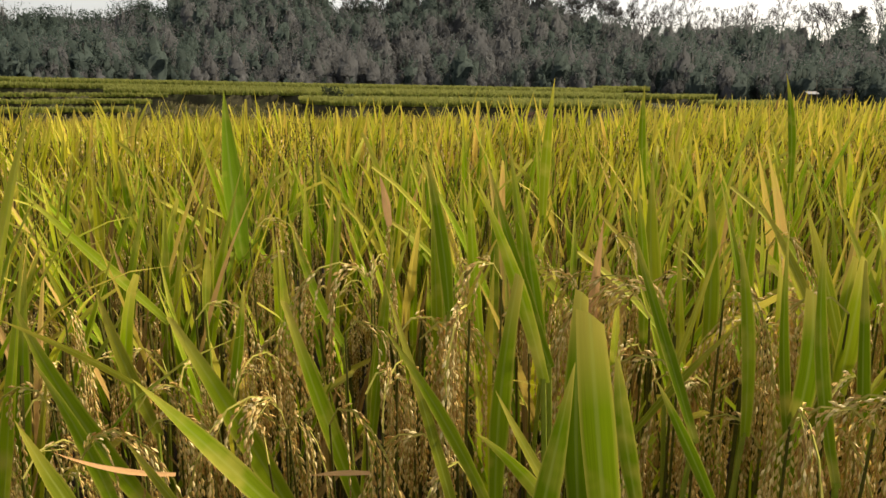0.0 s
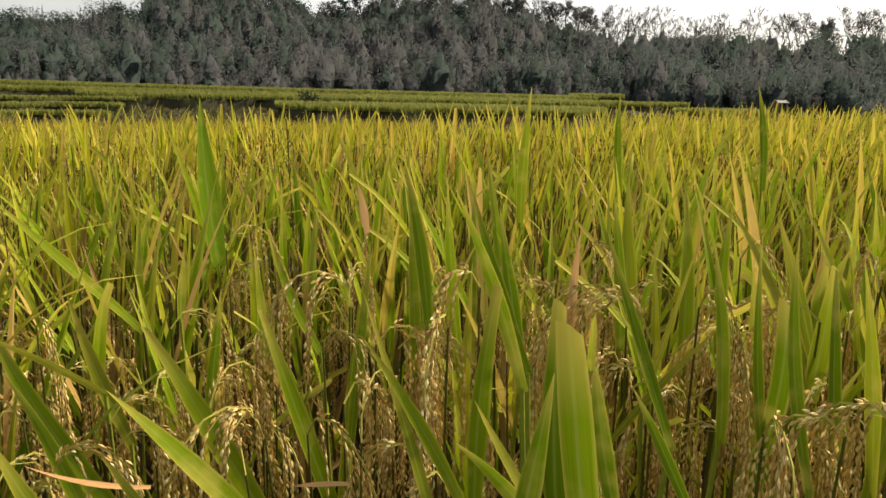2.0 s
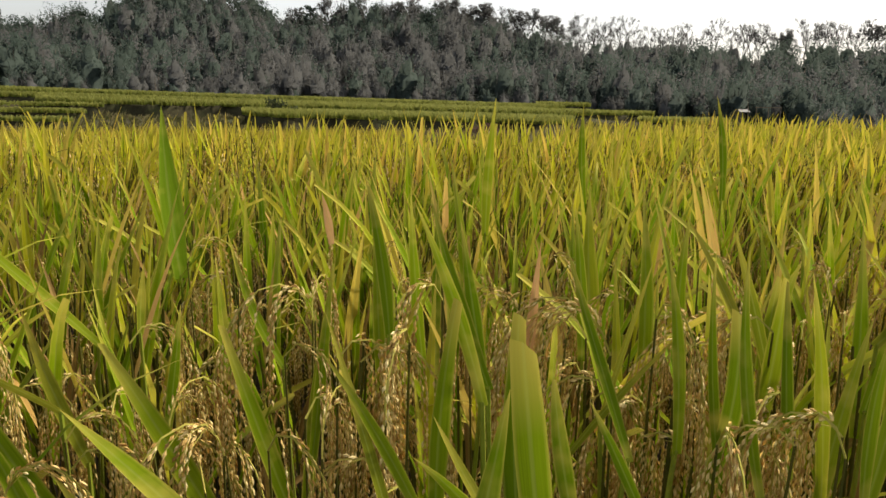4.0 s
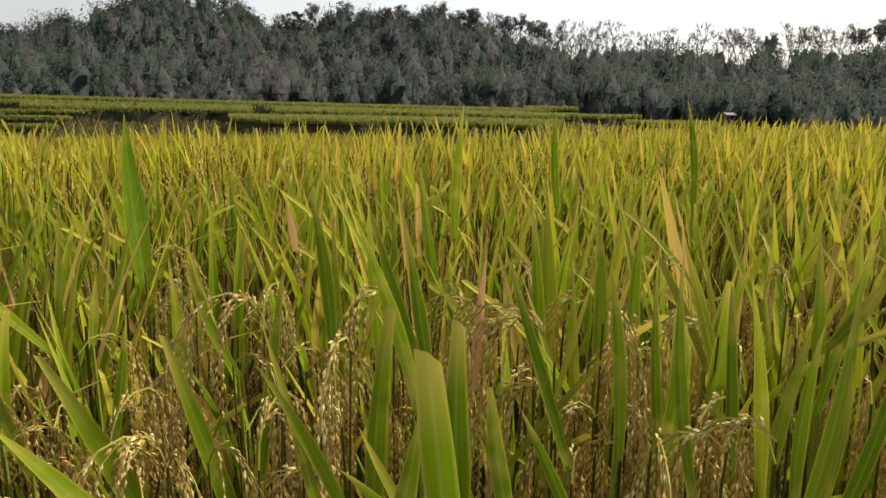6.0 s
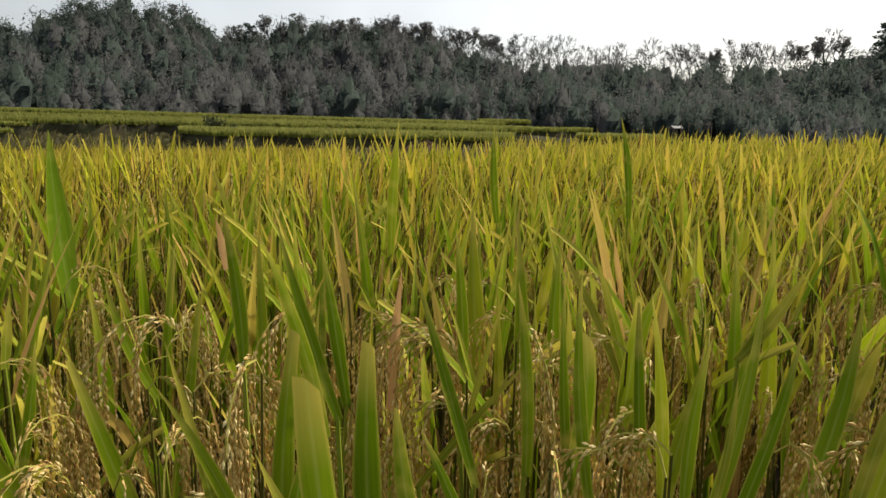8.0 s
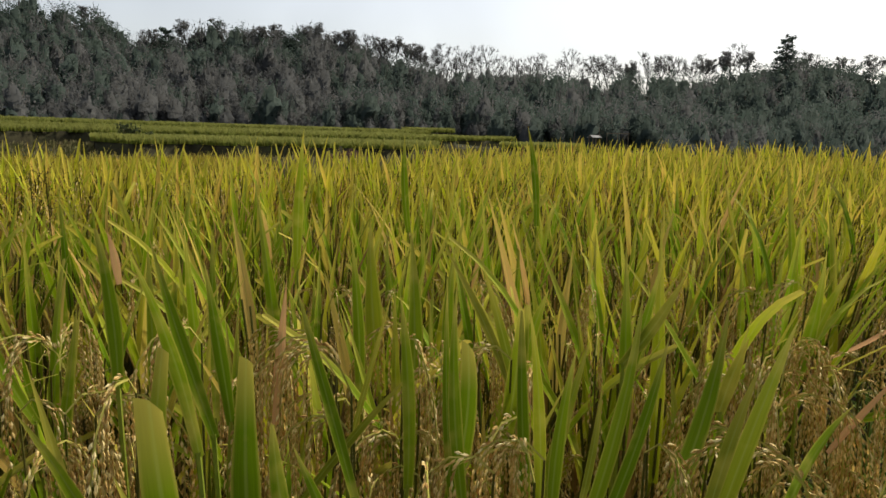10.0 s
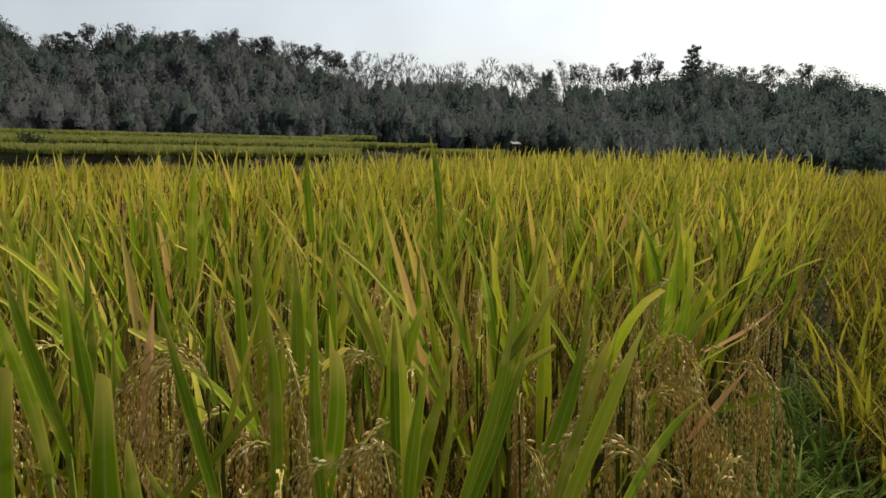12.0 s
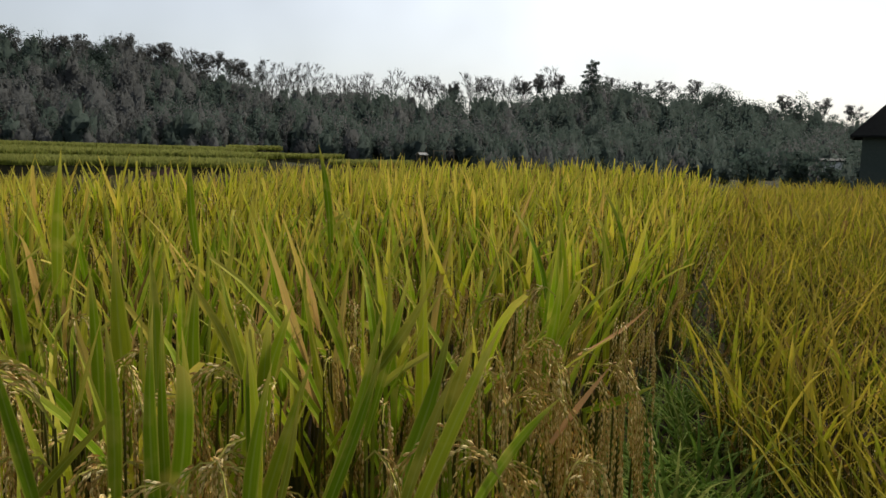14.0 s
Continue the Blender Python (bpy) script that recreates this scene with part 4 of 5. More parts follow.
GOLD_NEAR = [hill_shape(gr, 15, 0.5, 0.26, BLADES_FINE, PANICLES_MID, 2.0, 0.16) for _ in range(6)]
GOLD_FAR = [hill_shape(gr, 11, 0.5, 0.26, BLADES_FINE, PANICLES_FAR, 1.9, 0.25) for _ in range(6)]
GOLD_LAST = [moved(hill_shape(gr, 12, 0.5, 0.36, BLADES_LOW, PANICLES_FAR, 1.6, 0.07), np.diag((1.3, 1.3, 1)), (0, 0, 0)) for _ in range(6)]
for r0, r1, step, kinds, seed in ((0, 2.6, 0.17, GOLD_NEAR, 32), (2.6, 6.5, 0.2, GOLD_FAR, 33), (6.5, 14.5, 0.3, GOLD_LAST, 35), (0, 2.2, 0.25, GOLD_LAST, 37)):
    field("golden_rice_crop", golden_places(gr, step, r0, r1, seed != 37), kinds, [M_GOLD, M_GRAIN, M_SHADED_STALK, M_WITHER_FIELD], "shorter golden rice of the field beyond the bund", "rice crop", seed)


# the lower paddy behind the bed
def lower_places(r):
    n = 1100
    az, rad = r.uniform(-42, 1.0, n), np.sqrt(r.uniform(5.8 ** 2, 21 ** 2, n))
    return np.stack((rad * np.sin(np.radians(az)), rad * np.cos(np.radians(az)), np.full(n, -0.33)), -1)


field("lower_rice_crop", lower_places(gr), GOLD_LAST, [M_GOLD, M_GRAIN, M_SHADED_STALK, M_WITHER_FIELD], "smooth golden rice of the lower paddy", "rice crop", 34)


# ---- building of the foremost plants ----
gl = np.random.default_rng(11)


def blade(base, tip, width, cut, facing, n=8):
    """A leaf blade between two places, slightly bowed, broad side towards the path; with a tattered end where cut."""
    base, tip = np.array(base, float), np.array(tip, float)
    d = tip - base
    long = np.linalg.norm(d)
    view = np.array((*facing, 0.0))
    side = np.cross(view, (0, 0, 1.0)) if abs(d[2]) > 0.3 * long else np.array((0.0, 0.4, 1.0))
    f = gl.uniform(-0.55, 0.55)
    side = side / np.linalg.norm(side)
    side = side * math.cos(f) + np.cross((0, 0, 1.0), side) * math.sin(f)
    side -= d / long * (side @ d / long)
    side /= np.linalg.norm(side)
    nrm = np.cross(side, d / long)
    bow, sway, curl = gl.uniform(-0.06, 0.03) * long, gl.normal(0, 0.02) * long, gl.uniform(-0.5, 0.5)
    v, u = [], []
    for i in range(n + 1):
        t = i / n
        e = max((t - 0.45) / 0.55, 0)
        wd = ((1 - (1 - cut) * e ** 1.4) if cut else max(1 - e ** 1.35, 0.02)) * (0.7 + 0.3 * min(t / 0.35, 1))
        h = width * wd / 2 * (1 + 0.05 * math.sin(9 * t + bow * 300))
        k = 4 * t * (1 - t)
        mid = base + d * t + nrm * bow * k + side * sway * k
        a = curl * (t - 0.5)
        w = side * math.cos(a) + nrm * math.sin(a)
        lift = np.cross(w, d / long) * h * 0.28
        slant = d / long * h * 0.9 if cut and i == n else 0
        v += [mid - w * h + lift + slant * 0.5, mid, mid + w * h + lift - slant]
        u += [(0, t), (0.5, t), (1, t)]
    q = []
    for i in range(n):
        a = 3 * i
        q += [(a, a + 1, a + 4, a + 3), (a + 1, a + 2, a + 5, a + 4)]
    return np.array(v), np.array(q), np.array(u, float), np.zeros(len(q), np.int32)


def lead_plant(x, y):
    ob = thing("rice_plant", "rice plant at the edge of the bed with broad torn leaves", "rice plant", Matrix.Translation((x, y, 0)), "foremost rice plants")
    stems = []
    for _ in range(7):
        f, r = gl.uniform(0, 6.28), gl.uniform(0.005, 0.03)
        b = np.array((math.cos(f) * r, math.sin(f) * r, 0))
        t = b * gl.uniform(1.5, 3.0) + (0, 0, gl.uniform(0.45, 0.6))
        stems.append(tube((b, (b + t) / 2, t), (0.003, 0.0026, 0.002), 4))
    part("stem_clump", to_mesh("stem_clump", join_shapes(stems), [M_SHADED_STALK]), ob)
    return ob


def lead_leaf(ob, base, tip, width, cut, mat):
    o = np.array((*ob.location[:2], 0))
    base, tip = np.array(base), np.array(tip)
    facing = base[:2] - (0.1, -0.02)
    rise = tip - base
    if mat is not M_DRY and rise[2] > 0.45 * np.linalg.norm(rise):
        base = base - rise * 0.3
    shape = blade(base - o, tip - o, width, cut, facing)
    part("leaf", to_mesh("leaf", shape, [mat], smooth=True), ob, label="dry brown leaf" if mat is M_DRY else "")
    if base[2] > 0.3 and mat is not M_DRY:
        foot = np.array((gl.normal(0, 0.015), gl.normal(0, 0.015), 0.0))
        b = base - o
        part("stem", to_mesh("stem", tube((foot, foot * 0.4 + b * 0.6, b + rise * 0.03), (0.003, 0.003, 0.0022), 5), [M_SHEATH]), ob)


def lead_ear(ob, neck):
    """A hanging panicle whose arch tops out at neck, with its stem, and a lower one beside it."""
    o = np.array((*ob.location[:2], 0))
    for k in range(2 if gl.uniform() < 0.25 else 1):
        f, size = gl.uniform(0, 6.28), gl.uniform(0.9, 1.12)
        at = np.array(neck) - o - np.array((math.cos(f) * 0.03, math.sin(f) * 0.03, 0.045))
        if k:
            at = at + (gl.normal(0, 0.02), gl.normal(0, 0.02), -gl.uniform(0.01, 0.05))
        part("panicle", EAR_MESH[gl.integers(len(EAR_MESH))], ob, m4(turn_z(f, 0.0) * size, at))
        part("stem", to_mesh("stem", tube((np.array((0.01, 0, 0)), at * (0.7, 0.7, 0.6), at), (0.0026, 0.002, 0.001), 5), [M_SHADED_STALK]), ob)


# ---- the foremost plants, leaf by leaf ----
plant = lead_plant(-0.070, 0.587)
lead_leaf(plant, (-0.086, 0.614, 0.673), (-0.149, 0.633, 0.858), 0.0183, 0.35, M_HERO)
lead_leaf(plant, (-0.142, 0.562, 0.696), (-0.248, 0.612, 0.849), 0.0204, 0.25, M_HERO)
lead_ear(plant, (-0.039, 0.549, 0.827))
lead_ear(plant, (-0.030, 0.549, 0.801))
lead_ear(plant, (-0.128, 0.586, 0.785))
lead_ear(plant, (-0.049, 0.618, 0.826))
lead_ear(plant, (-0.014, 0.633, 0.873))
plant = lead_plant(-0.170, 0.459)
lead_leaf(plant, (-0.136, 0.481, 0.747), (-0.238, 0.507, 0.834), 0.0177, 0.00, M_HERO)
lead_leaf(plant, (-0.192, 0.461, 0.780), (-0.259, 0.428, 0.816), 0.0045, 0.00, M_DRY)
lead_leaf(plant, (-0.181, 0.434, 0.773), (-0.220, 0.449, 0.814), 0.0068, 0.00, M_YELLOW)
plant = lead_plant(0.108, 0.511)
lead_leaf(plant, (0.044, 0.498, 0.773), (0.055, 0.497, 0.919), 0.0169, 0.50, M_HERO)
lead_leaf(plant, (0.110, 0.516, 0.745), (0.111, 0.546, 0.892), 0.0228, 0.45, M_HERO)
lead_leaf(plant, (0.138, 0.471, 0.780), (0.129, 0.493, 0.857), 0.0143, 0.20, M_HERO)
lead_leaf(plant, (0.181, 0.506, 0.826), (0.152, 0.567, 0.946), 0.0103, 0.00, M_HERO)
lead_leaf(plant, (0.065, 0.512, 0.868), (0.026, 0.556, 0.982), 0.0123, 0.00, M_HERO)
lead_leaf(plant, (0.075, 0.543, 0.868), (0.039, 0.579, 0.986), 0.0117, 0.00, M_HERO)
lead_ear(plant, (0.145, 0.531, 0.795))
plant = lead_plant(0.066, 0.361)
lead_leaf(plant, (0.084, 0.319, 0.825), (0.070, 0.323, 0.946), 0.0176, 0.75, M_HERO)
lead_leaf(plant, (0.050, 0.336, 0.820), (0.070, 0.353, 0.909), 0.0139, 0.00, M_HERO)
lead_leaf(plant, (0.067, 0.394, 0.808), (0.033, 0.419, 0.864), 0.0081, 0.00, M_YELLOW)
lead_leaf(plant, (0.064, 0.395, 0.796), (0.020, 0.420, 0.835), 0.0106, 0.00, M_HERO)
plant = lead_plant(0.222, 0.585)
lead_leaf(plant, (0.134, 0.614, 0.805), (0.148, 0.642, 0.934), 0.0099, 0.00, M_DRY)
lead_leaf(plant, (0.203, 0.579, 0.815), (0.238, 0.589, 0.932), 0.0056, 0.00, M_YELLOW)
lead_ear(plant, (0.222, 0.557, 0.798))
lead_ear(plant, (0.242, 0.549, 0.811))
lead_ear(plant, (0.277, 0.588, 0.816))
lead_ear(plant, (0.230, 0.608, 0.808))
lead_ear(plant, (0.264, 0.563, 0.837))
lead_ear(plant, (0.160, 0.617, 0.890))
lead_ear(plant, (0.263, 0.587, 0.910))
plant = lead_plant(0.194, 0.548)
lead_leaf(plant, (0.173, 0.535, 0.794), (0.257, 0.562, 0.870), 0.0093, 0.00, M_YELLOW)
lead_leaf(plant, (0.236, 0.520, 0.820), (0.239, 0.560, 0.936), 0.0122, 0.00, M_HERO)
lead_ear(plant, (0.173, 0.590, 0.890))
plant = lead_plant(0.214, 0.420)
lead_leaf(plant, (0.165, 0.413, 0.808), (0.141, 0.440, 0.863), 0.0086, 0.00, M_HERO)
lead_ear(plant, (0.225, 0.410, 0.874))
lead_ear(plant, (0.253, 0.437, 0.880))
plant = lead_plant(-0.082, 0.712)
lead_leaf(plant, (-0.078, 0.696, 0.670), (-0.052, 0.748, 0.895), 0.0155, 0.00, M_HERO)
lead_leaf(plant, (-0.070, 0.690, 0.737), (-0.054, 0.743, 0.897), 0.0124, 0.00, M_HERO)
lead_ear(plant, (-0.074, 0.696, 0.846))
lead_ear(plant, (-0.104, 0.768, 0.859))
plant = lead_plant(-0.003, 0.501)
lead_leaf(plant, (0.005, 0.480, 0.746), (-0.047, 0.548, 0.899), 0.0099, 0.00, M_YELLOW)
lead_leaf(plant, (-0.054, 0.477, 0.772), (-0.099, 0.470, 0.774), 0.0038, 0.00, M_DRY)
lead_leaf(plant, (0.013, 0.459, 0.793), (-0.046, 0.511, 0.875), 0.0101, 0.00, M_HERO)
lead_ear(plant, (-0.002, 0.500, 0.791))
lead_ear(plant, (0.008, 0.535, 0.866))
lead_ear(plant, (0.010, 0.552, 0.903))
plant = lead_plant(-0.289, 0.646)
lead_leaf(plant, (-0.304, 0.608, 0.706), (-0.402, 0.633, 0.859), 0.0191, 0.00, M_HERO)
lead_leaf(plant, (-0.318, 0.624, 0.793), (-0.390, 0.581, 0.860), 0.0091, 0.00, M_YELLOW)
lead_leaf(plant, (-0.314, 0.692, 0.730), (-0.364, 0.712, 0.854), 0.0143, 0.00, M_YELLOW)
lead_ear(plant, (-0.270, 0.646, 0.793))
lead_ear(plant, (-0.273, 0.699, 0.797))
lead_ear(plant, (-0.253, 0.610, 0.774))
plant = lead_plant(-0.230, 0.398)
lead_leaf(plant, (-0.230, 0.398, 0.790), (-0.274, 0.418, 0.844), 0.0106, 0.00, M_YELLOW)
plant = lead_plant(-0.206, 0.679)
lead_leaf(plant, (-0.222, 0.706, 0.747), (-0.209, 0.720, 0.853), 0.0117, 0.00, M_HERO)
lead_ear(plant, (-0.190, 0.653, 0.790))
plant = lead_plant(-0.276, 0.498)
lead_leaf(plant, (-0.263, 0.495, 0.741), (-0.326, 0.528, 0.842), 0.0121, 0.00, M_HERO)
lead_ear(plant, (-0.311, 0.513, 0.808))
lead_ear(plant, (-0.255, 0.487, 0.802))
plant = lead_plant(0.320, 0.539)
lead_leaf(plant, (0.303, 0.586, 0.729), (0.307, 0.629, 0.906), 0.0162, 0.00, M_HERO)
lead_leaf(plant, (0.281, 0.530, 0.790), (0.296, 0.545, 0.892), 0.0169, 0.70, M_HERO)
lead_leaf(plant, (0.349, 0.583, 0.807), (0.365, 0.597, 0.908), 0.0170, 0.30, M_HERO)
lead_leaf(plant, (0.277, 0.511, 0.773), (0.284, 0.571, 0.945), 0.0095, 0.00, M_HERO)
lead_leaf(plant, (0.354, 0.551, 0.780), (0.362, 0.590, 0.907), 0.0128, 0.20, M_HERO)
lead_leaf(plant, (0.333, 0.474, 0.794), (0.342, 0.523, 0.932), 0.0116, 0.00, M_HERO)
lead_ear(plant, (0.336, 0.556, 0.839))
lead_ear(plant, (0.335, 0.569, 0.824))
lead_ear(plant, (0.308, 0.493, 0.848))
plant = lead_plant(0.355, 0.653)
lead_leaf(plant, (0.372, 0.640, 0.829), (0.347, 0.665, 0.938), 0.0124, 0.00, M_YELLOW)
lead_leaf(plant, (0.387, 0.644, 0.793), (0.401, 0.670, 0.891), 0.0163, 0.30, M_HERO)
lead_leaf(plant, (0.369, 0.681, 0.832), (0.321, 0.731, 0.950), 0.0110, 0.00, M_YELLOW)
lead_leaf(plant, (0.395, 0.664, 0.820), (0.429, 0.680, 0.905), 0.0167, 0.00, M_HERO)
lead_ear(plant, (0.304, 0.686, 0.861))
lead_ear(plant, (0.394, 0.618, 0.862))
lead_ear(plant, (0.363, 0.687, 0.867))
lead_ear(plant, (0.326, 0.602, 0.904))
lead_ear(plant, (0.287, 0.652, 0.858))
plant = lead_plant(0.339, 0.750)
lead_leaf(plant, (0.339, 0.747, 0.793), (0.349, 0.775, 0.940), 0.0160, 0.00, M_HERO)
lead_leaf(plant, (0.290, 0.746, 0.773), (0.299, 0.796, 0.962), 0.0201, 0.00, M_HERO)
lead_ear(plant, (0.389, 0.756, 0.861))
plant = lead_plant(0.256, 0.856)
lead_leaf(plant, (0.273, 0.878, 0.778), (0.269, 0.911, 0.957), 0.0250, 0.00, M_HERO)
lead_leaf(plant, (0.238, 0.812, 0.797), (0.238, 0.862, 0.936), 0.0153, 0.00, M_HERO)
lead_ear(plant, (0.291, 0.852, 0.844))
lead_ear(plant, (0.222, 0.880, 0.878))
plant = lead_plant(0.405, 0.452)
lead_leaf(plant, (0.401, 0.509, 0.760), (0.515, 0.631, 0.909), 0.0137, 0.00, M_HERO)
lead_leaf(plant, (0.339, 0.471, 0.779), (0.404, 0.530, 0.893), 0.0124, 0.00, M_HERO)
lead_leaf(plant, (0.426, 0.439, 0.787), (0.550, 0.537, 0.920), 0.0168, 0.00, M_HERO)
lead_leaf(plant, (0.378, 0.432, 0.798), (0.452, 0.482, 0.910), 0.0114, 0.00, M_HERO)
lead_ear(plant, (0.458, 0.419, 0.859))
lead_ear(plant, (0.427, 0.441, 0.857))
plant = lead_plant(0.454, 0.375)
lead_leaf(plant, (0.435, 0.374, 0.819), (0.556, 0.457, 0.923), 0.0131, 0.00, M_HERO)
lead_leaf(plant, (0.422, 0.370, 0.827), (0.478, 0.404, 0.906), 0.0112, 0.00, M_YELLOW)
lead_leaf(plant, (0.471, 0.360, 0.811), (0.632, 0.465, 0.838), 0.0121, 0.00, M_HERO)
lead_ear(plant, (0.489, 0.396, 0.846))
plant = lead_plant(0.796, 0.653)
lead_leaf(plant, (0.790, 0.619, 0.744), (0.910, 0.615, 0.762), 0.0111, 0.00, M_HERO)
lead_leaf(plant, (0.771, 0.699, 0.756), (0.827, 0.718, 0.930), 0.0189, 0.00, M_HERO)
lead_leaf(plant, (0.807, 0.709, 0.805), (0.866, 0.712, 0.914), 0.0165, 0.00, M_HERO)
lead_ear(plant, (0.782, 0.602, 0.818))
lead_ear(plant, (0.763, 0.642, 0.835))
lead_ear(plant, (0.854, 0.696, 0.827))
lead_ear(plant, (0.806, 0.605, 0.810))
plant = lead_plant(0.635, 0.544)
lead_leaf(plant, (0.661, 0.518, 0.765), (0.748, 0.522, 0.841), 0.0066, 0.00, M_DRY)
lead_ear(plant, (0.579, 0.516, 0.863))
lead_ear(plant, (0.636, 0.533, 0.823))
lead_ear(plant, (0.585, 0.583, 0.857))
lead_ear(plant, (0.621, 0.560, 0.846))
lead_ear(plant, (0.675, 0.583, 0.859))
lead_ear(plant, (0.685, 0.511, 0.776))
plant = lead_plant(0.942, 0.742)
lead_leaf(plant, (0.912, 0.779, 0.761), (1.059, 0.778, 0.828), 0.0081, 0.00, M_DRY)
lead_ear(plant, (0.944, 0.722, 0.839))
lead_ear(plant, (0.970, 0.726, 0.781))
plant = lead_plant(0.301, 0.419)
lead_leaf(plant, (0.315, 0.396, 0.831), (0.338, 0.421, 0.924), 0.0108, 0.00, M_HERO)
lead_leaf(plant, (0.261, 0.436, 0.832), (0.268, 0.486, 0.961), 0.0100, 0.00, M_HERO)
lead_leaf(plant, (0.332, 0.391, 0.834), (0.356, 0.415, 0.900), 0.0059, 0.00, M_YELLOW)
lead_ear(plant, (0.295, 0.444, 0.877))
lead_ear(plant, (0.302, 0.430, 0.882))
plant = lead_plant(0.526, 0.695)
lead_leaf(plant, (0.542, 0.684, 0.834), (0.601, 0.684, 0.914), 0.0150, 0.00, M_YELLOW)
lead_leaf(plant, (0.524, 0.672, 0.786), (0.581, 0.700, 0.933), 0.0138, 0.00, M_HERO)
lead_ear(plant, (0.512, 0.731, 0.862))
plant = lead_plant(0.048, 0.665)
lead_leaf(plant, (0.090, 0.635, 0.837), (0.074, 0.664, 0.950), 0.0133, 0.00, M_HERO)
lead_ear(plant, (0.009, 0.650, 0.814))
lead_ear(plant, (0.046, 0.711, 0.896))
plant = lead_plant(0.001, 0.612)
lead_leaf(plant, (0.001, 0.612, 0.885), (-0.014, 0.649, 0.985), 0.0125, 0.20, M_HERO)
plant = lead_plant(0.547, 0.478)
lead_leaf(plant, (0.545, 0.526, 0.831), (0.571, 0.533, 0.884), 0.0135, 0.00, M_YELLOW)
lead_ear(plant, (0.502, 0.488, 0.849))
lead_ear(plant, (0.543, 0.432, 0.820))
lead_ear(plant, (0.589, 0.461, 0.790))
lead_ear(plant, (0.558, 0.483, 0.821))
plant = lead_plant(-0.385, 1.315)
lead_leaf(plant, (-0.385, 1.315, 0.807), (-0.405, 1.340, 1.048), 0.0434, 0.00, M_DARK)
plant = lead_plant(0.204, 1.405)
lead_leaf(plant, (0.204, 1.405, 0.861), (0.220, 1.433, 1.072), 0.0215, 0.00, M_HERO)
plant = lead_plant(0.512, 1.809)
lead_leaf(plant, (0.512, 1.809, 0.865), (0.508, 1.831, 1.062), 0.0212, 0.00, M_HERO)
plant = lead_plant(0.822, 1.691)
lead_leaf(plant, (0.822, 1.691, 0.891), (0.809, 1.719, 1.087), 0.0212, 0.00, M_HERO)
plant = lead_plant(0.037, 0.892)
lead_leaf(plant, (0.067, 0.877, 0.763), (0.069, 0.897, 0.951), 0.0148, 0.00, M_HERO)
lead_leaf(plant, (-0.007, 0.900, 0.724), (-0.014, 0.950, 0.923), 0.0167, 0.00, M_HERO)
lead_leaf(plant, (0.050, 0.899, 0.740), (0.034, 0.919, 0.949), 0.0175, 0.00, M_HERO)
plant = lead_plant(-0.432, 0.957)
lead_leaf(plant, (-0.432, 0.957, 0.770), (-0.571, 0.940, 0.924), 0.0177, 0.00, M_HERO)
plant = lead_plant(-0.090, 1.177)
lead_leaf(plant, (-0.090, 1.177, 0.825), (-0.107, 1.195, 0.909), 0.0150, 0.00, M_DRY)
plant = lead_plant(-0.105, 0.813)
lead_leaf(plant, (-0.136, 0.830, 0.775), (-0.186, 0.869, 0.878), 0.0135, 0.00, M_HERO)
lead_ear(plant, (-0.074, 0.797, 0.865))
plant = lead_plant(-0.284, 0.835)
lead_leaf(plant, (-0.300, 0.863, 0.796), (-0.299, 0.885, 0.862), 0.0120, 0.00, M_YELLOW)
lead_ear(plant, (-0.269, 0.806, 0.835))
plant = lead_plant(0.029, 1.000)
lead_ear(plant, (0.029, 1.000, 0.834))
plant = lead_plant(-0.245, 0.995)
lead_ear(plant, (-0.258, 1.018, 0.880))
lead_ear(plant, (-0.233, 0.973, 0.848))
plant = lead_plant(0.133, 0.740)
lead_ear(plant, (0.090, 0.745, 0.819))
lead_ear(plant, (0.175, 0.735, 0.859))
plant = lead_plant(0.157, 0.886)
lead_ear(plant, (0.157, 0.886, 0.821))
plant = lead_plant(0.197, 0.724)
lead_ear(plant, (0.197, 0.724, 0.807))
plant = lead_plant(-0.377, 0.686)
lead_ear(plant, (-0.380, 0.704, 0.856))
lead_ear(plant, (-0.352, 0.719, 0.802))
lead_ear(plant, (-0.400, 0.634, 0.797))
plant = lead_plant(-0.166, 0.597)
lead_ear(plant, (-0.166, 0.597, 0.779))
plant = lead_plant(0.570, 0.850)
lead_ear(plant, (0.570, 0.850, 0.866))
plant = lead_plant(0.504, 0.792)
lead_ear(plant, (0.504, 0.792, 0.836))
plant = lead_plant(0.540, 0.575)
lead_ear(plant, (0.582, 0.576, 0.881))
lead_ear(plant, (0.499, 0.573, 0.852))
plant = lead_plant(0.718, 0.594)
lead_ear(plant, (0.718, 0.594, 0.826))
plant = lead_plant(0.582, 0.378)
lead_ear(plant, (0.582, 0.378, 0.833))
plant = lead_plant(0.748, 0.764)
lead_ear(plant, (0.748, 0.764, 0.897))
plant = lead_plant(0.850, 0.811)
lead_ear(plant, (0.850, 0.811, 0.900))
plant = lead_plant(0.408, 0.816)
lead_ear(plant, (0.408, 0.816, 0.904))
plant = lead_plant(1.175, 0.944)
lead_ear(plant, (1.175, 0.944, 0.823))


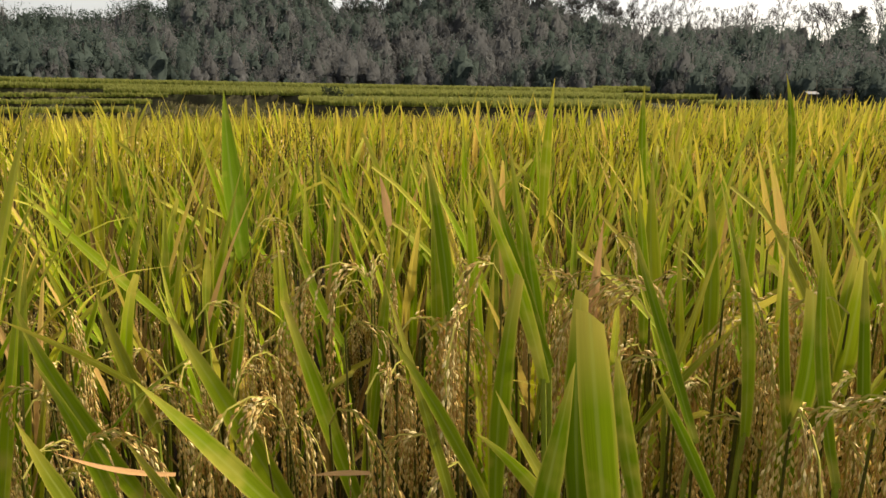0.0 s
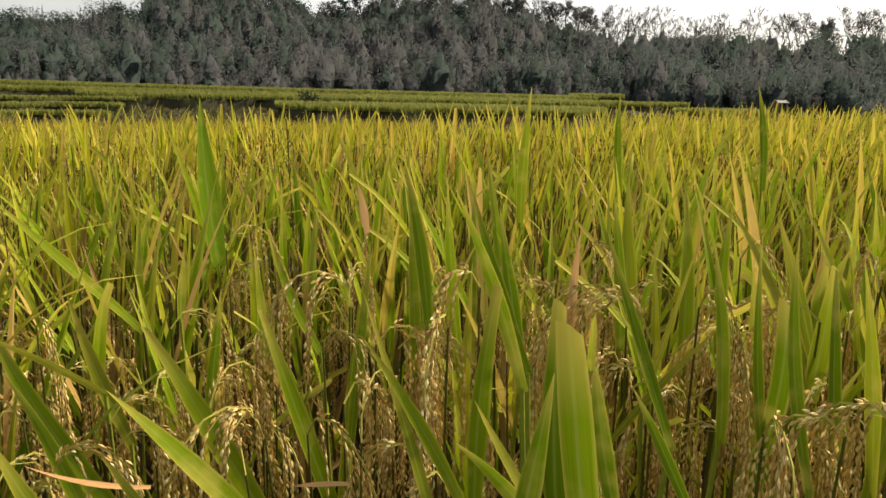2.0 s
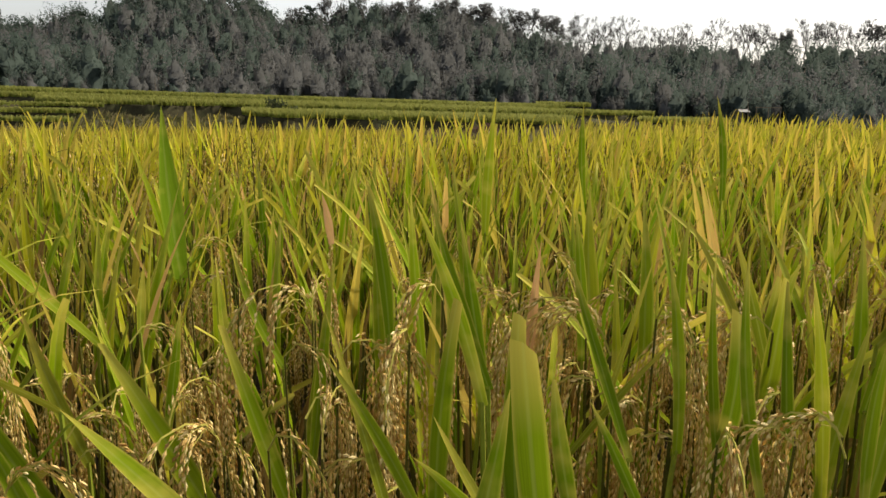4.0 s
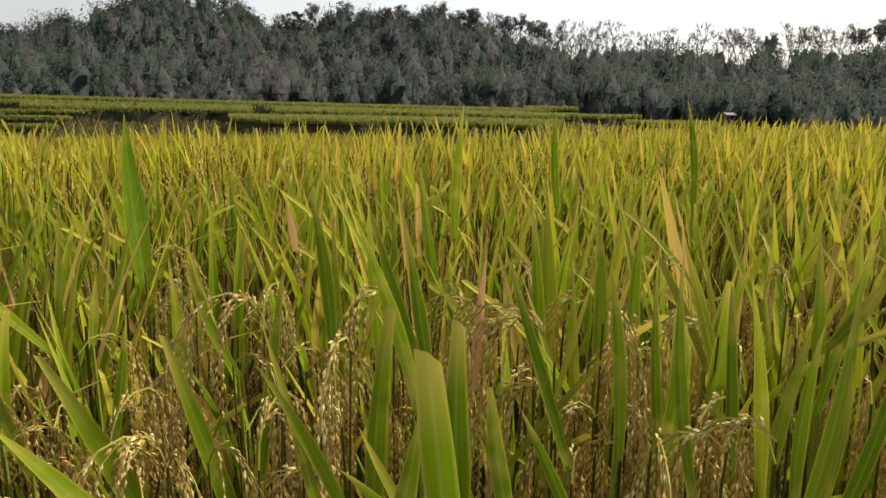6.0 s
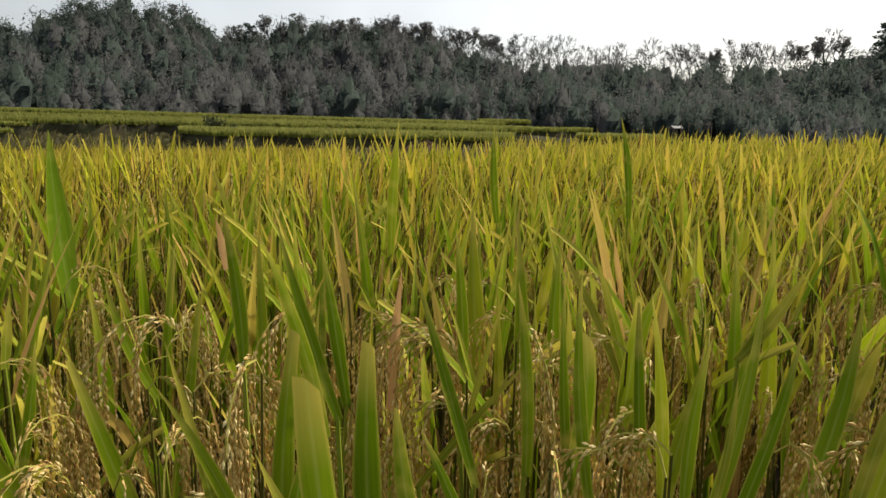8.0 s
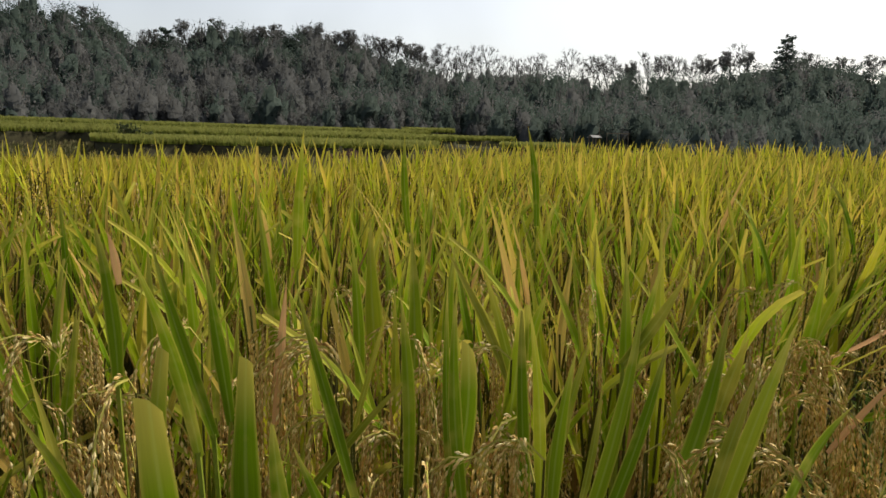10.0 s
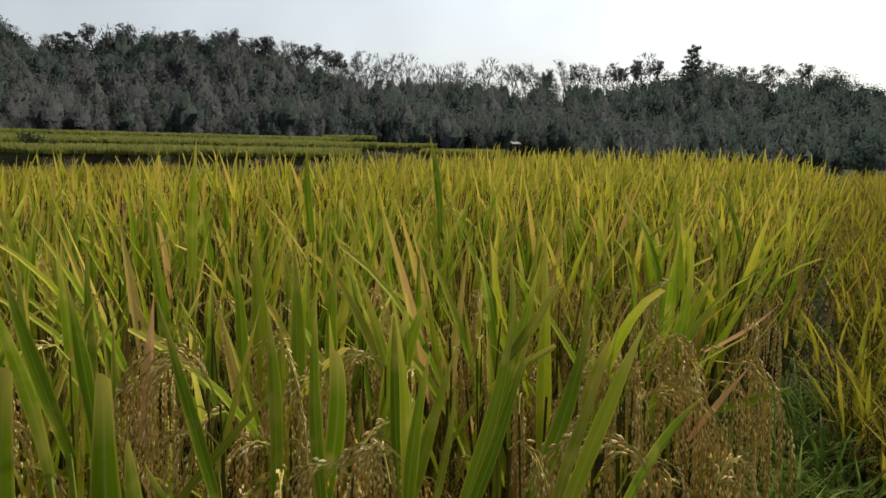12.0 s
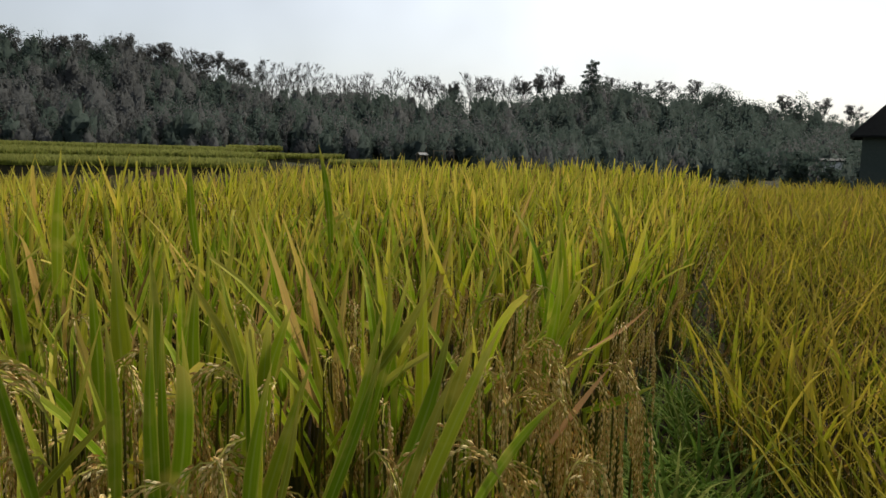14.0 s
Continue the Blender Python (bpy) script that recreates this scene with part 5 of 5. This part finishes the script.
# ---- the bund between the fields ----
def build_bund():
    prof = ((-0.16, -0.05), (-0.08, 0.26), (0.02, 0.36), (0.14, 0.39), (0.26, 0.35), (0.36, 0.2), (0.44, -0.12))
    g = np.random.default_rng(61)
    ss = np.arange(-2.4, 11.2, 0.2)
    v = []
    for s in ss:
        for a, z in prof:
            a2 = a + g.normal(0, 0.012)
            p = ALONG * s + ACROSS * (a2 + swing(s))
            v.append((p[0], p[1], z - 0.15 * min(max((s - 0.7) / 0.9, 0), 1) + g.normal(0, 0.018)))
    k = len(prof)
    q = [(i * k + j, i * k + j + 1, (i + 1) * k + j + 1, (i + 1) * k + j) for i in range(len(ss) - 1) for j in range(k - 1)]
    v = np.array(v)
    me = to_mesh("bund", (v, np.array(q), v[:, :2], np.zeros(len(q), np.int32)), [M_SOIL], smooth=True)
    tagged(new("bund", me), "low weedy earth bund between two rice fields", "bund", kind="structure")


build_bund()


def weed_tuft(r, blades, long, wide, flat):
    out = []
    for _ in range(blades):
        f = r.uniform(0, 6.28)
        e = r.uniform(flat * 0.4, flat)
        d = (math.cos(f) * e, math.sin(f) * e, 1)
        p = (math.cos(f) * 0.02, math.sin(f) * 0.02, 0)
        out.append(ribbon(p, d, long * r.uniform(0.6, 1.2), wide * r.uniform(0.7, 1.2), r.uniform(0.5, 1.4), 4, 0.2, base=0.8))
    return join_shapes(out)


gw = np.random.default_rng(62)
WEEDS = [weed_tuft(gw, 7, 0.16, 0.007, 1.2) for _ in range(5)] + [weed_tuft(gw, 5, 0.24, 0.009, 0.9) for _ in range(3)]
n_weed = 1500
ws, wa = np.where(gw.uniform(0, 1, n_weed) < 0.55, gw.uniform(0.2, 2.8, n_weed), gw.uniform(-2.3, 8, n_weed)), gw.uniform(-0.08, 0.36, n_weed)
wz = np.interp(wa, (-0.08, 0.02, 0.14, 0.26, 0.36), (0.26, 0.36, 0.39, 0.35, 0.2)) - 0.015 - 0.15 * np.clip((ws - 0.7) / 0.9, 0, 1)
wp = ws[:, None] * ALONG + (wa + 0.055 * np.maximum(0, ws - 1))[:, None] * ACROSS
far_enough = (np.hypot(wp[:, 0] - 0.15, wp[:, 1]) > 0.35) & ((ws < 2.2) | (gw.uniform(0, 1, n_weed) < 0.6))
field("bund_weeds", np.column_stack((wp, wz))[far_enough], WEEDS, [M_WEED], "lush green grass and weeds on the bund", "weeds", 63, (0.7, 1.2))


# ---- far things ----
def spot(az, r, up=0.0):
    x, y = xy(r, az)
    return x, y, float(ground_z(np.array(float(r)), np.array(float(az)))) + up


def bevel_box(name, size, mat, parent, at=(0, 0, 0), turn=(0, 0, 0), label=""):
    bm = bmesh.new()
    bmesh.ops.create_cube(bm, size=1)
    bmesh.ops.scale(bm, vec=size, verts=bm.verts)
    bmesh.ops.bevel(bm, geom=bm.edges[:], offset=min(size) * 0.12, segments=1, affect="EDGES")
    me = bpy.data.meshes.new(name)
    bm.to_mesh(me)
    bm.free()
    me.materials.append(mat)
    return part(name, me, parent, pose(*at, *turn), label)


def field_hut(az, r, wide, post, up, face, label):
    """A field shelter: four posts, a raised floor, a sloping sheet roof on rafters."""
    x, y, z = spot(az, r, up)
    ob = thing("field_hut", label, "hut", pose(x, y, z, 0, 0, face), "field shelters")
    d = wide * 0.7
    for sx in (-1, 1):
        for sy in (-1, 1):
            bevel_box("post", (0.1, 0.1, post + 0.4), M_POST, ob, (sx * wide * 0.42, sy * d * 0.42, post / 2 - 0.2))
    bevel_box("floor", (wide * 0.95, d * 0.95, 0.08), M_POST, ob, (0, 0, post * 0.4))
    bevel_box("roof", (wide * 1.15, d * 0.75, 0.05), M_THATCH, ob, (0, -d * 0.3, post + 0.16), (28, 0, 0), "pale weathered sheet roof")
    bevel_box("roof", (wide * 1.15, d * 0.75, 0.05), M_THATCH, ob, (0, d * 0.3, post + 0.16), (-28, 0, 0), "pale weathered sheet roof")
    bevel_box("ridge_beam", (wide * 1.2, 0.08, 0.08), M_POST, ob, (0, 0, post + 0.28))
    return ob


field_hut(26.85, 86, 1.2, 1.65, 0.0, 12, "small open field shelter with a pale sheet roof")
field_hut(-16.1, 104, 1.1, 1.9, 0.0, 16, "tiny raised hut with a whitish roof by the woods")
field_hut(-32.4, 92, 1.2, 1.2, 1.5, 30, "small dark hut at the terrace's end")


def timber_frame(az, r, wide, high):
    x, y, z = spot(az, r)
    ob = thing("timber_frame", "dark bare timber frame standing beside the shelter", "frame", pose(x, y, z, 0, 0, -az))
    for sx in (-0.5, 0, 0.5):
        bevel_box("post", (0.09, 0.09, high + 0.3), M_POST, ob, (sx * wide, 0, high / 2 - 0.15))
    bevel_box("beam", (wide * 1.1, 0.1, 0.1), M_POST, ob, (0, 0.02, high))


timber_frame(28.6, 85, 2.4, 2.2)


def pole(az, r, high, lean):
    x, y, z = spot(az, r)
    ob = new("pole", to_mesh("pole", tube(((0, 0, -0.3), (lean * 0.5, 0, high * 0.5), (lean, 0, high)), (0.04, 0.035, 0.025), 6), [M_POST]))
    ob.matrix_basis = pose(x, y, z)
    tagged(ob, "thin leaning bamboo pole in the field", "pole", "poles")


pole(27.4, 84, 3.0, -0.4)
pole(-17.3, 96, 2.8, 0.1)
pole(25.2, 80, 2.4, 0.2)


def house(az, r):
    """A village house: walls, steep overhanging hip roof of dark sheet, door and window on the side seen."""
    x, y, z = spot(az, r)
    ob = thing("house", "village house with dark steep roof and grey-green walls", "house", pose(x, y, z, 0, 0, -az))
    w, d, h, top = 9.0, 7.0, 3.85, 4.0
    bevel_box("wall", (w, 0.2, h), M_WALL, ob, (w / 2, 0, h / 2))
    bevel_box("wall", (w, 0.2, h), M_WALL, ob, (w / 2, d, h / 2))
    bevel_box("wall", (0.2, d - 0.2, h), M_WALL, ob, (0.1, d / 2, h / 2))
    bevel_box("wall", (0.2, d - 0.2, h), M_WALL, ob, (w - 0.1, d / 2, h / 2))
    e = 0.6
    v = np.array([(-e, -e, h - 0.25), (w + e, -e, h - 0.25), (w + e, d + e, h - 0.25), (-e, d + e, h - 0.25), (w * 0.36, d / 2, h + top), (w * 0.64, d / 2, h + top)], float)
    v = np.concatenate((v, v + (0, 0, -0.12)))
    bm = bmesh.new()
    vs = [bm.verts.new(p) for p in v]
    for f in ((0, 1, 5, 4), (2, 3, 4, 5), (3, 0, 4), (1, 2, 5), (7, 6, 10, 11), (9, 8, 11, 10), (6, 9, 10), (8, 7, 11), (0, 6, 7, 1), (1, 7, 8, 2), (2, 8, 9, 3), (3, 9, 6, 0)):
        bm.faces.new([vs[i] for i in f])
    me = bpy.data.meshes.new("roof")
    bm.to_mesh(me)
    bm.free()
    me.materials.append(M_DARKROOF)
    part("roof", me, ob, label="dark sheet roof")
    win = bevel_box("window", (1.2, 0.1, 1.0), M_POST, ob, (2.4, -0.08, 1.8))
    bevel_box("pane", (1.0, 0.04, 0.8), M_DARKROOF, win, (0, -0.06, 0))
    bevel_box("door", (0.9, 0.1, 2.0), M_POST, ob, (5.0, -0.08, 1.0))


house(58.9, 46)


def shrub(az, r, high, wide, mat, label, up=0.0, leaf=0.1, seed=1, cat="shrub"):
    g = np.random.default_rng(seed)
    x, y, z = spot(az, r, up)
    ob = thing("shrub", label, cat, pose(x, y, z), "shrubs in the valley")
    wood, leaves = [], []
    for k in range(7):
        f = k * 0.9 + g.uniform(-0.3, 0.3)
        e = np.array((math.cos(f) * wide * 0.4 * g.uniform(0.3, 1), math.sin(f) * wide * 0.4 * g.uniform(0.3, 1), high * g.uniform(0.6, 0.95)))
        wood.append(tube((np.array((0, 0, -0.2)), e * (0.4, 0.4, 0.6), e), (0.03, 0.02, 0.01), 3))
        for u in (0.4, 0.65, 0.9):
            leaves.append(clump(g, e * u, min(high, wide) * 0.26, 22, leaf))
    part("stem", to_mesh("stem", join_shapes(wood), [M_BARK]), ob)
    part("foliage", to_mesh("foliage", join_shapes(leaves), [mat]), ob)


shrub(-8.7, 60.5, 1.5, 2.4, M_SHRUB, "low dark bush on a terrace lip", 0.6, 0.12, 5)
shrub(-7.4, 59.5, 1.1, 1.6, M_SHRUB, "low dark bush on a terrace lip", 0.4, 0.12, 6)
shrub(39.6, 40, 2.6, 1.0, M_SAPLING, "pale green leafy sapling beyond the field", 0.0, 0.14, 7, "sapling")
shrub(52.0, 52, 3.4, 3.4, M_HAZY_CROWN, "dark green bush near the house", 0.0, 0.2, 8)
shrub(55.0, 50, 3.0, 3.0, M_HAZY_CROWN, "dark green bush near the house", 0.0, 0.2, 9)
shrub(57.0, 46, 2.4, 2.4, M_HAZY_CROWN, "dark green bush near the house", 0.0, 0.16, 10)


def mound(az, r, long, high, seed):
    """A heap of bare reddish-brown earth at the edge of the stream bed."""
    g = np.random.default_rng(seed)
    bm = bmesh.new()
    bmesh.ops.create_icosphere(bm, subdivisions=4, radius=1)
    for v in bm.verts:
        v.co = Vector((v.co.x * long / 2, v.co.y * long * 0.22, v.co.z * high)) * (1 + 0.28 * noise.noise(v.co * 2.1 + Vector((seed, 0, 0))) + 0.12 * noise.noise(v.co * 6))
    me = bpy.data.meshes.new("earth_mound")
    bm.to_mesh(me)
    bm.free()
    me.materials.append(M_CLAY)
    ob = new("earth_mound", me)
    x, y, z = spot(az, r)
    ob.matrix_basis = pose(x, y, z, 0, 0, -az)
    tagged(ob, "rough heap of bare reddish-brown earth", "earth mound", "earth mounds")


mound(3.5, 27, 3.6, 1.25, 1)
mound(8.0, 26, 3.2, 1.45, 2)
mound(12.5, 28, 4.0, 1.15, 3)
mound(-20, 24, 6.0, 0.8, 4)


def shed(az, r):
    x, y, z = spot(az, r)
    ob = thing("shed", "whitewashed shed half hidden behind bushes", "shed", pose(x, y, z, 0, 0, -az))
    bevel_box("wall", (1.5, 1.4, 2.0), M_WHITE, ob, (0, 0, 1.0), label="whitewashed wall")
    bevel_box("roof", (1.7, 1.6, 0.08), M_DARKROOF, ob, (0, 0, 2.1), (6, 0, 0))


shed(57.2, 62)


# ---- tall weeds with seed heads in the bed ----
def seed_weed(x, y, high, seed):
    g = np.random.default_rng(seed)
    ob = thing("grass_weed", "thin dark weed stalk with branching seed heads", "weed", pose(x, y, 0), "weeds in the bed")
    top = np.array((g.normal(0, 0.03), g.normal(0, 0.03), high))
    part("stalk", to_mesh("stalk", tube(((0, 0, 0), top * 0.6 + (0.01, 0, 0), top), (0.002, 0.0016, 0.001), 4), [M_SHADED_STALK]), ob)
    heads = []
    for k in range(7):
        p = top * (0.86 + 0.02 * k)
        f = g.uniform(0, 6.28)
        d = np.array((math.cos(f) * 0.6, math.sin(f) * 0.6, 0.8))
        for j in range(9):
            q = p + d * 0.006 * j
            heads.append(spikelet(q, d + g.normal(0, 0.4, 3), 0.006, 0.003))
    part("seed_head", to_mesh("seed_head", join_shapes(heads), [M_SEED]), ob, label="dark brown seed head")


for x, y, h, s in ((-0.36, 1.68, 0.97, 1), (-0.31, 1.66, 0.99, 2), (-0.78, 1.3, 1.02, 3), (0.9, 2.0, 0.95, 4), (-1.15, 1.9, 0.98, 5)):
    seed_weed(x, y, h, s)
